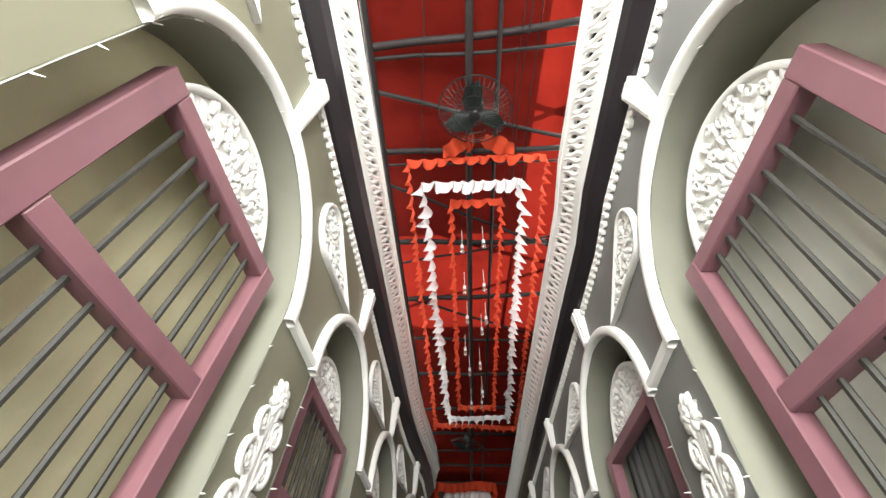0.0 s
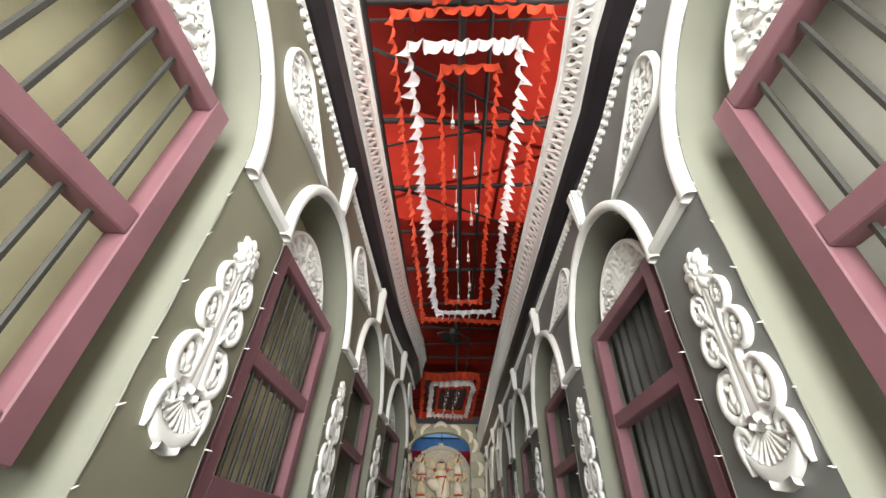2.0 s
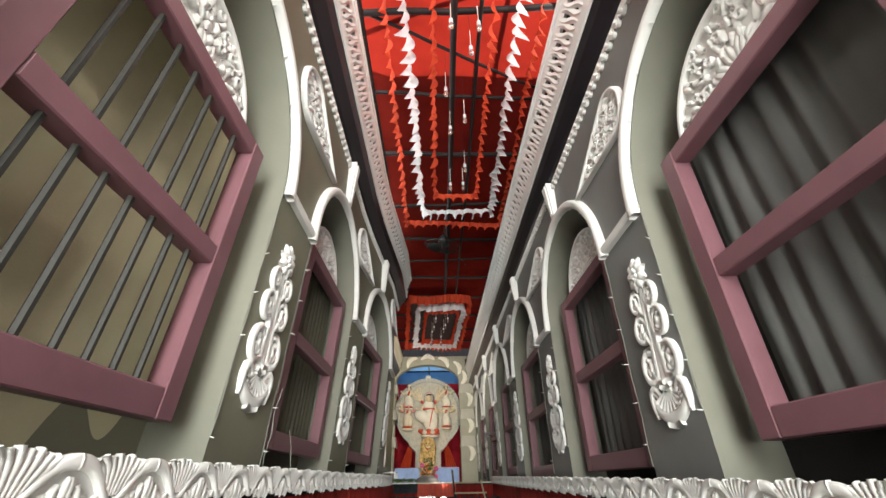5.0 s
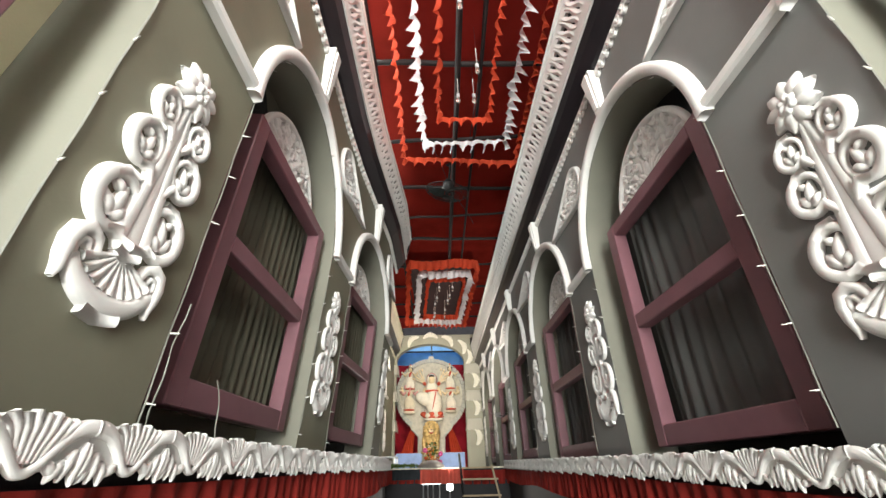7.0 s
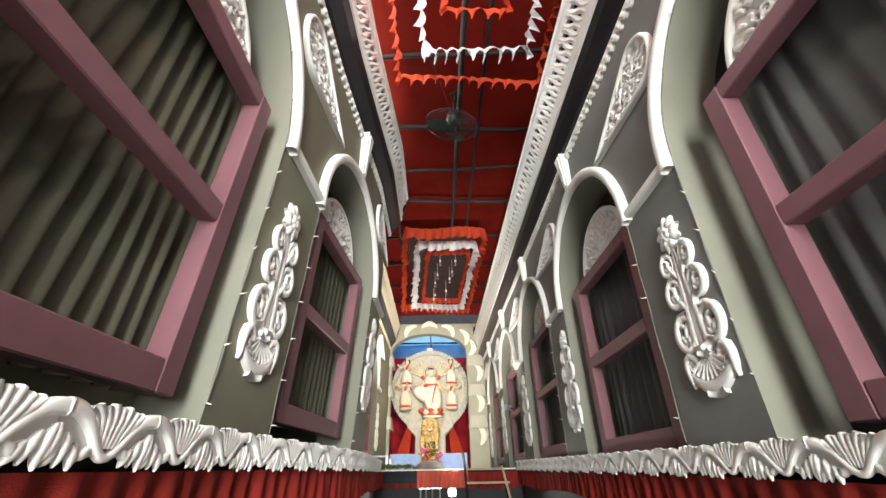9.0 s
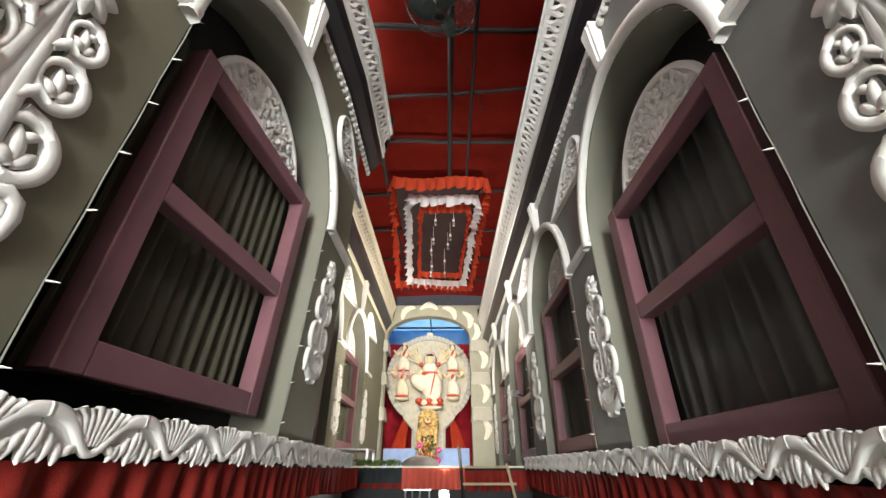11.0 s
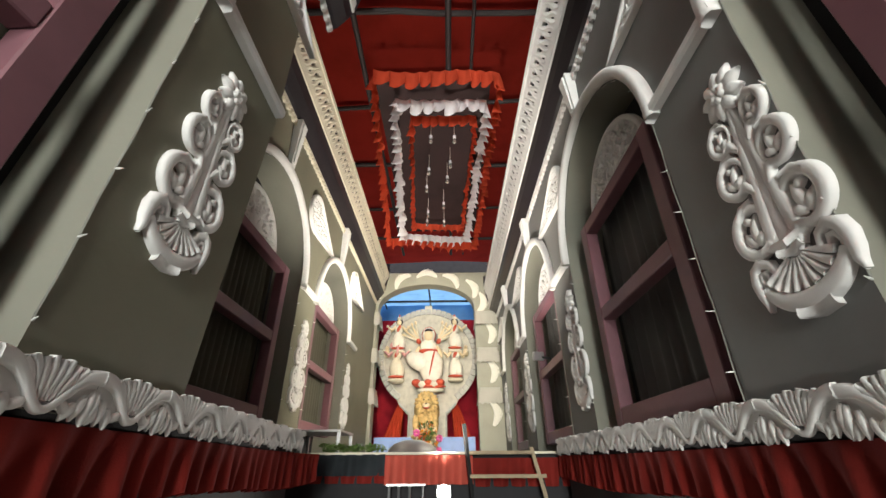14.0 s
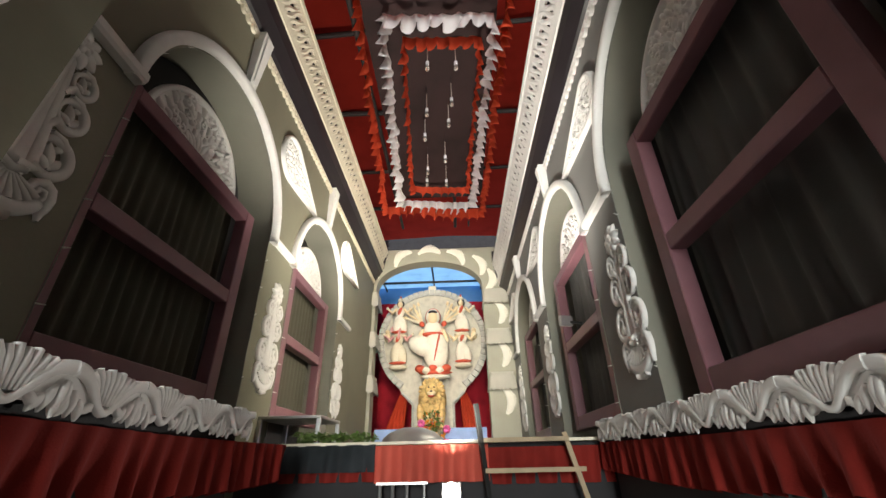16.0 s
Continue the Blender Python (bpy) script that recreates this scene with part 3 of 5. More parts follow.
def panel_pieces():
    """Tall carved spray: shell foot with horns, three pairs of curls on a sheaf of stems, and a star flower; 0.93 high, standing on y = 0."""
    out = []
    bm = bmesh.new()
    rim = arc(0, 0.185, 0.165, 205, 335, 18, 0.150)
    ribbon(bm, rim, [0.020 + 0.012 * math.sin(math.pi * i / 18) for i in range(19)], 0.040)
    ribbon(bm, [(-0.062, 0.016), (0.0, 0.004), (0.062, 0.016)], 0.020, 0.038)
    bm.faces.new([bm.verts.new((x, y, 0.010)) for x, y in [(0, 0.20)] + rim])
    ribbon(bm, [(-0.045, 0.196), (0.0, 0.182), (0.045, 0.196)], 0.014, 0.042)
    out.append(("shell_foot", bm))
    for k in range(9):
        bm = bmesh.new()
        a = 270 + (k - 4) * 15.0
        pts = [(math.cos(radians(a)) * q * 1.08, 0.190 + math.sin(radians(a)) * q * 0.94) for q in (0.030, 0.065, 0.10, 0.132)]
        ribbon(bm, pts, [0.005, 0.009, 0.013, 0.014], 0.036)
        out.append(("shell_rib", bm))
    for s in (-1, 1):
        bm = bmesh.new()
        ribbon(bm, [(s * 0.112, 0.142), (s * 0.122, 0.168), (s * 0.142, 0.168), (s * 0.150, 0.145), (s * 0.142, 0.122)], [0.008, 0.011, 0.012, 0.010, 0.006], 0.034)
        ribbon(bm, [(s * 0.085, 0.150), (s * 0.098, 0.186), (s * 0.132, 0.203), (s * 0.160, 0.186), (s * 0.172, 0.150), (s * 0.169, 0.108), (s * 0.162, 0.078), (s * 0.166, 0.050)],
               [0.012, 0.016, 0.020, 0.022, 0.021, 0.018, 0.014, 0.006], 0.042)
        out.append(("horn", bm))
        for cx, cy, r in ((0.106, 0.312, 0.090), (0.100, 0.525, 0.076), (0.088, 0.688, 0.062)):
            bm = bmesh.new()
            ring = arc(s * cx, cy, r * 0.78, 0, 360, 28, r * 0.92)[:-1]
            ribbon(bm, ring, [r * (0.20 + 0.07 * s * math.cos(2 * math.pi * i / 28)) for i in range(28)], 0.038, closed=True)
            for a, ln in ((90 + s * 8, 1.25), (90 - s * 38, 0.85), (90 + s * 52, 0.75)):
                leaf(bm, s * cx, cy - r * 0.60, a, r * ln, r * 0.22, s * 12, 0.034)
            leaf(bm, s * (cx + r * 0.30), cy + r * 0.55, 200 if s > 0 else -20, r * 0.6, r * 0.16, s * 40, 0.032)
            # the stem that swings out of the sheaf into the curl, and the leaf over its shoulder
            ribbon(bm, [(s * 0.030, cy - r * 1.55), (s * 0.046, cy - r * 1.05), (s * (cx - r * 0.55), cy - r * 0.80), (s * (cx - r * 0.05), cy - r * 0.92)], [0.010, 0.016, 0.018, 0.012], 0.040)
            ribbon(bm, [(s * (cx + r * 0.52), cy + r * 0.62), (s * (cx + r * 0.10), cy + r * 1.02), (s * (cx - r * 0.45), cy + r * 1.12)], [0.015, 0.017, 0.010], 0.038)
            out.append(("curl", bm))
    bm = bmesh.new()
    for s in (-1, 1):
        ribbon(bm, [(s * 0.050, 0.222), (s * 0.040, 0.33), (s * 0.026, 0.48), (s * 0.018, 0.64), (s * 0.006, 0.78)], [0.027, 0.025, 0.021, 0.016, 0.010], 0.033)
        ribbon(bm, [(s * 0.085, 0.232), (s * 0.056, 0.222), (0, 0.214)], [0.010, 0.015, 0.016], 0.042)
    ribbon(bm, [(0, 0.215), (0, 0.5), (0, 0.80)], [0.036, 0.026, 0.014], 0.029)
    out.append(("stem", bm))
    bm = bmesh.new()
    for k in range(9):
        a = 90 + k * 40
        leaf(bm, 0.015 * math.cos(radians(a)), 0.842 + 0.015 * math.sin(radians(a)), a, 0.094, 0.027, 0, 0.042)
    for k in range(6):
        leaf(bm, 0, 0.842, 20 + k * 60, 0.052, 0.017, 0, 0.054)
    out.append(("star_flower", bm))
    return out


def carved_panel(m, wide=1.0):
    root = new("carved_panel", None)
    for name, bm in panel_pieces():
        for v in bm.verts:
            v.co.x *= wide
            v.co.z *= 0.72
        part(name, bm, M_WHITE, root, "", True)
    root.matrix_world = m
    return root


def drop_mesh(cx, cy, r, tx, ty, seed):
    """Lying drop: a pierced foliage plaque with a plain rim, round at one end and pointed at the other."""
    bm = bmesh.new()
    d = math.hypot(tx - cx, ty - cy)
    base = math.degrees(math.atan2(ty - cy, tx - cx))
    open_a = math.degrees(math.acos(r / d))
    outline = arc(cx, cy, r, base + open_a, base + 360 - open_a, 30) + [(tx, ty)]
    ribbon(bm, outline, 0.017, 0.042, closed=True)

    def inside(x, y):
        if math.hypot(x - cx, y - cy) < r - 0.03:
            return True
        ux, uy = (tx - cx) / d, (ty - cy) / d
        t = (x - cx) * ux + (y - cy) * uy
        w = abs(-(x - cx) * uy + (y - cy) * ux)
        return 0 < t < d - 0.1 and w < r * (1 - t / d) * 1.02 - 0.03

    foliage(bm, inside, min(cx - r, tx), max(cx + r, tx), min(cy - r, ty - 0.1), cy + r, random.Random(seed), 0.06, 1.0, 0.034, lambda x, y: base + 180)
    # thin web that the leaves are carved from
    bm.faces.new([bm.verts.new((x, y, 0.004)) for x, y in outline])
    return bm


def lunette_mesh(r, seed):
    bm = bmesh.new()
    ribbon(bm, arc(0, 0, r - 0.017, 0, 180, 36), 0.02, 0.036)
    ribbon(bm, [(-r, 0.0), (r, 0.0)], 0.02, 0.034)
    rng = random.Random(seed)
    for k in range(11):
        a = 10 + k * 16
        leaf(bm, 0.07 * math.cos(radians(a)), 0.03 + 0.07 * math.sin(radians(a)), a, 0.15, 0.02, 20 * (1 if k % 2 else -1), 0.034)

    def inside(x, y):
        q = math.hypot(x, y)
        return y > 0.02 and 0.17 < q < r - 0.045

    foliage(bm, inside, -r, r, 0.02, r, rng, 0.064, 1.08, 0.034, lambda x, y: math.degrees(math.atan2(y, x)))
    bm.faces.new([bm.verts.new((x, y, 0.003)) for x, y in arc(0, 0, r - 0.017, 0, 180, 36)])
    return bm


def ornament(name, bm, m, mat, label, group):
    ob = mesh_object(name, bm, mat, None, True)
    ob.matrix_world = m
    return tagged(ob, label, "ornament", group)


panel = carved_panel(LEFT.at(LEFT_BAYS[0] + 1.12, 1.72))
tagged(panel, "white carved foam spray with curls, shell foot and star flower", "ornament", "carved sprays on the piers")
lune = ornament("lunette", lunette_mesh(0.515, 4), LEFT.at(LEFT_BAYS[0] - 0.03, 3.04, -0.165), M_WHITE, "white pierced half disc of carved foliage above a window", "half discs above the windows")
drop_l = ornament("spandrel_plaque", drop_mesh(-0.20, 0.17, 0.235, 0.58, 0.0, 7), LEFT.at(LEFT_BAYS[0] + 1.155, 3.79), M_WHITE, "white pierced drop-shaped plaque of carved foliage", "drop plaques between the arches")
drop_r = ornament("spandrel_plaque", drop_mesh(0.33, 0.13, 0.185, -0.50, 0.0, 9), RIGHT.at(RIGHT_BAYS[0] + 1.155, 3.51), M_WHITE, "white pierced drop-shaped plaque of carved foliage", "drop plaques between the arches")
for side, bays, y0, y1 in WALLS:
    for i, c in enumerate(bays):
        first = side is LEFT and i == 0
        if not first:
            if c + 1.155 < y1 - 0.1:
                far = c > 7
                along = (0.99 if far else 1.07) if side is RIGHT else 1.10 if i == 1 else 1.16 if far else 1.13
                foot = {"right": 1.62 if i == 1 or far else 1.60, "left": 1.866 if far else 1.72, "left_far": 1.74}[side.name]
                tall = 1.0 if side is BACK_LEFT else 1.05 if side is RIGHT else 1.02 if far else 1.08
                copy_thing(panel, side.at(c + along, foot) @ Matrix.Diagonal((tall, tall, 1, 1)))
            off = window_place(side, i)[0]
            zl = window_place(side, i)[3] - 0.03
            copy_thing(lune, side.at(c + off, zl, -0.165))
        if c + 1.155 < y1 - 0.1:
            if side is RIGHT:
                if i:
                    copy_thing(drop_r, side.at(c + 1.155, 3.51))
            elif not first:
                copy_thing(drop_l, side.at(c + 1.155, side.spring + 0.78))


# one more spray beside the step in the left wall
copy_thing(panel, BACK_LEFT.at(9.25, 2.01))
bm = bmesh.new()
band_strip(bm, BACK_LEFT, 8.9, FAR_LEFT_BAYS[0] - HALF, BACK_LEFT.spring, 0.038, 0.06)
structure("trim", bm, M_WHITE, "white moulded band beside the step in the wall")


# ---- carved friezes along the low parapets, red pleated skirts below ----
FRIEZE = 0.30


def frieze_mesh():
    """One repeat: a bold waving stem, a fan of ribs standing in its trough and a tuft of leaves hanging under its crest; runs along x, y up."""
    bm = bmesh.new()
    L = FRIEZE
    # thin body with uneven edges
    top = [(-L / 2 + L * i / 16, 0.108 + 0.010 * abs(math.sin(i * 1.2))) for i in range(17)]
    low = [(-L / 2 + L * i / 16, 0.030 - 0.010 * abs(math.sin(i * 0.9))) for i in range(17)]
    f = [[bm.verts.new((x, y, 0.004)) for x, y in row] for row in (low, top)]
    for i in range(16):
        bm.faces.new((f[0][i], f[0][i + 1], f[1][i + 1], f[1][i]))

    def stem(x):
        u = x / L
        return 0.068 - 0.046 * math.cos(2 * math.pi * (u + 0.07 * math.sin(2 * math.pi * u)))

    wave = [(-L / 2 + L * i / 32, stem(-L / 2 + L * i / 32)) for i in range(33)]
    ribbon(bm, wave, [0.0145 + 0.004 * math.cos(2 * math.pi * i / 32) for i in range(33)], 0.034)
    # ribs of the fan, from the trough up to the edge
    for k in range(8):
        d = k - 3.5
        x0, x1 = d * 0.011 - 0.004, d * 0.0255
        y0 = max(0.040, stem(x0) + 0.010)
        y1 = 0.132 - 0.0012 * d * d + (0.005 if k % 2 else 0)
        pts = [(x0 + (x1 - x0) * q ** 1.25, y0 + (y1 - y0) * q) for q in (0.0, 0.35, 0.7, 1.0)]
        ribbon(bm, pts, [0.006, 0.0095, 0.0125, 0.0095], 0.030)
    # leaves under the crest
    for s in (-1, 1):
        for k, (dx, dy, a, ln) in enumerate(((0.004, 0.082, -112, 0.080), (0.030, 0.066, -122, 0.066), (0.054, 0.046, -136, 0.052), (0.016, 0.046, -100, 0.050))):
            lean = a if s > 0 else -180 - a - 25
            leaf(bm, s * (L / 2 - dx), dy, lean, ln, 0.0125, s * 24, 0.026 - 0.002 * k)
        leaf(bm, s * 0.085, 0.018, 150 if s > 0 else 20, 0.055, 0.0115, -20 * s, 0.022)
    for v in bm.verts:
        v.co.z *= 0.62
    return bm


PARAPET_LEFT = [(5.8, -1.02), (7.3, -0.875), (7.9, -0.875), (9.1, -0.935), (9.8, -1.01), (10.4, -1.03)]


def parapet_x(side, y):
    return glide(y, PARAPET_LEFT) if side is LEFT else side.x(max(y, 2.0)) - 0.10


for side, yend, za, zs in ((LEFT, 10.35, 1.312, 0.003), (RIGHT, 11.25, 1.235, 0.0115)):
    s = side.sign
    z = za

    def up(y):
        return zs * (y - 4.3)

    bm = bmesh.new()
    ys = [BACK_Y] + [y for y, x in (PARAPET_LEFT if side is LEFT else [(2.0, 0)]) if BACK_Y < y < yend] + [yend]
    rows = [[bm.verts.new((parapet_x(side, y) + s * dx, y, zz + up(y))) for dx, zz in ((0, z + 0.03), (0, z + 0.11), (0.06, z + 0.11), (0.06, z + 0.03))] for y in ys]
    for r0, r1 in zip(rows[:-1], rows[1:]):
        for k in range(4):
            bm.faces.new((r0[k], r0[(k + 1) % 4], r1[(k + 1) % 4], r1[k]))
    bm.faces.new(rows[0])
    bm.faces.new(rows[-1][::-1])
    rail = structure("parapet", bm, M_BLACK, "black low parapet carrying a white carved frieze", category="parapet")
    me = None
    n = int((yend - BACK_Y) / FRIEZE)
    for i in range(n):
        y = yend - (i + 0.5) * FRIEZE
        d = Vector((parapet_x(side, y + 0.1) - parapet_x(side, y - 0.1), 0.2, 0)).normalized() * -s
        nn = d.cross(Vector((0, 0, 1)))
        m = Matrix(((d.x, 0, nn.x, parapet_x(side, y) + nn.x * 0.003), (d.y, 0, nn.y, y), (0, 1, 0, z + up(y)), (0, 0, 0, 1))) @ pose(0, 0, 0, 0, 0, 0.6 * math.sin(i * 2.1))
        if me is None:
            ob = part("carved_shell", frieze_mesh(), M_WHITE, rail, "white carved shell and waving stem", True)
            me = ob.data
        else:
            ob = new("carved_shell", me)
            ob.parent = rail
        ob.matrix_world = m
    # pleated skirt
    bm = bmesh.new()
    rng = random.Random(5 + s)
    cols = []
    y, ph = BACK_Y, 0.0
    while y < yend + (0.6 if side is LEFT else 0.1):
        ph += rng.uniform(0.45, 0.85)
        w = math.sin(ph) + 0.4 * math.sin(ph * 0.37)
        hem = (1.11 if side is LEFT else 1.04) + up(y) + 0.02 * math.sin(y * 2.3) + 0.008 * w
        top = z + up(y) + 0.008 * math.sin(y * 1.1)
        px = parapet_x(side, y) + s * 0.02
        cols.append([bm.verts.new((px + s * 0.02 * t - s * (0.006 + 0.020 * t) * w, y + 0.01 * t * math.sin(ph * 0.5), top + (hem - top) * t)) for t in (0, 0.25, 0.5, 0.75, 1.0)])
        y += 0.013
    for a, b in zip(cols[:-1], cols[1:]):
        for k in range(4):
            bm.faces.new((a[k], b[k], b[k + 1], a[k + 1]))
    sk = mesh_object("pleated_skirt", bm, M_RED, None, True)
    tagged(sk, "red pleated cloth skirt hanging below the carved frieze", "cloth", "pleated skirts")
    bm = bmesh.new()
    rows = [[bm.verts.new((parapet_x(side, y) + s * dx, y, zz and zz + up(y))) for dx, zz in ((0.05, 0.0), (0.065, z + 0.028), (0.2, z + 0.028), (0.2, 0.0))] for y in ys]
    for r0, r1 in zip(rows[:-1], rows[1:]):
        for k in range(4):
            bm.faces.new((r0[k], r0[(k + 1) % 4], r1[(k + 1) % 4], r1[k]))
    bm.faces.new(rows[-1][::-1])
    structure("parapet_base", bm, M_BLACK, "black cloth over the foot of the parapet", category="parapet")

# ---- shrine wall ----
SC = -0.45
SPR, RISE, SHALF = 4.33, 0.56, 1.06


def shrine_wall():
    bm = bmesh.new()
    x0, x1, zt, zb = -1.90, 1.12, 5.17, 1.33
    prof = [(SC - SHALF, zb)] + [(SC + u, SPR + v) for u, v in arc(0, 0, SHALF, 180, 0, 36, RISE)] + [(SC + SHALF, zb)]
    for y in (SHRINE_Y, SHRINE_Y + 0.3):
        for poly in (((x0, zb), (SC - SHALF, zb), (SC - SHALF, zt), (x0, zt)), ((SC + SHALF, zb), (x1, zb), (x1, zt), (SC + SHALF, zt))):
            bm.faces.new([bm.verts.new((x, y, z)) for x, z in poly])
        for (xa, za), (xb, zb2) in zip(prof[:-1], prof[1:]):
            if abs(xa - xb) > 1e-6:
                bm.faces.new([bm.verts.new(p) for p in ((xa, y, za), (xb, y, zb2), (xb, y, zt), (xa, y, zt))])
    for (xa, za), (xb, zb2) in zip(prof[:-1], prof[1:]):
        bm.faces.new([bm.verts.new(p) for p in ((xa, SHRINE_Y, za), (xb, SHRINE_Y, zb2), (xb, SHRINE_Y + 0.3, zb2), (xa, SHRINE_Y + 0.3, za))])
    bmesh.ops.remove_doubles(bm, verts=bm.verts, dist=1e-5)
    return bm


M_SHRINE = material("pale_olive_paint", (0.34, 0.33, 0.26), rough=0.6, vary=0.06, scale=2, grain=40, bump=0.06)
structure("wall_shrine", shrine_wall(), M_SHRINE, "pale olive wall with a wide arch before the shrine", category="wall")

bm = bmesh.new()
box(bm, -2.2, 1.5, 11.5, 17.95, 0.0, 1.33)
structure("floor_stage", bm, M_SOLID, "raised platform of the shrine", category="stage")


# ---- overhead: poles, drapes, fans, bulbs ----
def pole(a, b, r, label="dark bamboo pole under the red tarpaulin", group="roof poles"):
    bm = bmesh.new()
    a, b = Vector(a), Vector(b)
    n = 8
    pts = [a.lerp(b, i / n) + Vector((0.012 * math.sin(i * 1.9), 0.012 * math.cos(i * 1.3), 0.008 * math.sin(i * 2.7))) for i in range(n + 1)]
    d = (b - a).to_track_quat("Z", "Y")
    rings = [[bm.verts.new(p + d @ Vector((rr * math.cos(k * math.pi / 4), rr * math.sin(k * math.pi / 4), 0))) for k in range(8)] for p, rr in zip(pts, [r * (1 - 0.02 * i) for i in range(n + 1)])]
    for r0, r1 in zip(rings[:-1], rings[1:]):
        for k in range(8):
            bm.faces.new((r0[k], r0[(k + 1) % 8], r1[(k + 1) % 8], r1[k]))
    bm.faces.new(rings[0][::-1])
    bm.faces.new(rings[-1])
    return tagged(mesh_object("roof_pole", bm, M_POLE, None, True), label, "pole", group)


rng = random.Random(11)
for ya, yb, r in ((-0.35, -0.20, 0.034), (0.52, 0.26, 0.038), (0.58, 0.46, 0.020), (0.62, 1.52, 0.026), (1.47, 1.48, 0.034), (1.63, 1.62, 0.014), (1.48, 3.10, 0.020), (2.70, 2.76, 0.036), (3.25, 2.55, 0.016),
                  (3.81, 3.69, 0.036), (3.4, 4.9, 0.02), (4.67, 4.83, 0.024), (5.73, 5.77, 0.034), (7.03, 6.87, 0.03), (7.99, 8.11, 0.034), (9.02, 8.78, 0.024), (9.66, 9.74, 0.034), (10.95, 10.85, 0.03), (12.05, 12.15, 0.034), (13.3, 13.3, 0.03), (14.36, 14.44, 0.034)):
    pole((-1.65, ya, CEIL - 0.075 - rng.uniform(0, 0.02)), (1.55, yb, CEIL - 0.075), r)
for x0, x1, r in ((0.0, 0.10, 0.036), (-0.84, -0.92, 0.034), (0.26, 0.36, 0.022)):
    pole((x0, BACK_Y + 0.4, CEIL - 0.14), (x1, 15.0, CEIL - 0.14), r)
# slanting poles above the tarpaulin: their shade falls on it
for a, b, r in (((-1.6, 0.2, 0.35), (1.5, 1.3, 0.5), 0.035), ((-1.6, 1.9, 0.45), (1.5, 0.9, 0.3), 0.03), ((-1.6, 2.2, 0.3), (1.5, 3.3, 0.5), 0.035), ((-1.6, 4.3, 0.5), (1.5, 3.1, 0.35), 0.03),
                ((-1.6, 4.2, 0.3), (1.5, 5.4, 0.5), 0.03), ((0.75, -1.0, 0.3), (0.5, 6.0, 0.35), 0.03)):
    pole((a[0], a[1], CEIL + 0.05 + 0.1 * a[2]), (b[0], b[1], CEIL + 0.05 + 0.1 * b[2]), r, "bamboo pole above the red tarpaulin", "upper roof poles")
# loose wires under the tarpaulin
for x0, x1, sag, y0, y1 in ((0.50, 0.42, 0.05, -0.5, 2.2), (0.56, 0.45, 0.08, -0.5, 2.3), (0.62, 0.60, 0.03, -0.5, 3.0), (-0.35, -0.5, 0.06, -0.3, 2.6), (0.30, 0.28, 0.05, 2.0, 7.0), (-0.3, 0.5, 0.10, 7.0, 9.2)):
    bm = bmesh.new()
    tube(bm, [(x0 + (x1 - x0) * t / 10 + 0.02 * math.sin(t), y0 + (y1 - y0) * t / 10, CEIL - 0.06 - sag * math.sin(math.pi * t / 10)) for t in range(11)], 0.005, 5)
    tagged(mesh_object("hanging_wire", bm, M_IRON), "thin black wire slung under the tarpaulin", "wire", "wires")


def frill(corners, z, height, amp, step, seed, flare=1.0):
    """A gathered ribbon hanging along the four sides of a rectangle, in folds of uneven width."""
    rng = random.Random(seed)
    bm = bmesh.new()
    cols = []
    ph, rate, big = 0.0, 0.6, 1.0
    for k in range(4):
        (ax, ay), (bx, by) = corners[k], corners[(k + 1) % 4]
        length = math.hypot(bx - ax, by - ay)
        ux, uy = (bx - ax) / length, (by - ay) / length
        n = max(2, int(length / step))
        for i in range(n):
            t = i / n
            before = int(ph / math.pi)
            ph += rate
            if int(ph / math.pi) != before:
                rate, big = rng.uniform(0.36, 0.95), rng.uniform(0.55, 1.35)
            fold = math.sin(ph + 0.75 * math.sin(ph))
            sag = 0.02 * math.sin(t * math.pi * max(1, round(length / 0.9))) + 0.012 * math.sin(t * length * 5.1 + seed)
            col = []
            for q in range(5):
                w = q / 4
                o = amp * big * (0.22 + flare * w) * math.sin(ph + 0.4 * math.sin(ph) + 0.6 * w) + 0.25 * amp * w * math.sin(ph * 0.37)
                e = amp * 0.6 * w * math.cos(ph) * big
                zz = z - height * w * (1 + 0.12 * fold * w) - sag
                col.append(bm.verts.new((ax + ux * (length * t + e) + uy * o, ay + uy * (length * t + e) - ux * o, zz)))
            cols.append(col)
    m = len(cols)
    for i in range(m):
        a, b = cols[i], cols[(i + 1) % m]
        for q in range(4):
            bm.faces.new((a[q], b[q], b[q + 1], a[q + 1]))
    return bm


def drape(label, sets):
    root = new("ceiling_drape", None)
    for name, mat, box4, z, h, amp, seed in sets:
        part(name, frill(box4, z, h, amp, 0.013, seed), mat, root, "", True)
    return tagged(root, label, "drape", "ceiling drapes")


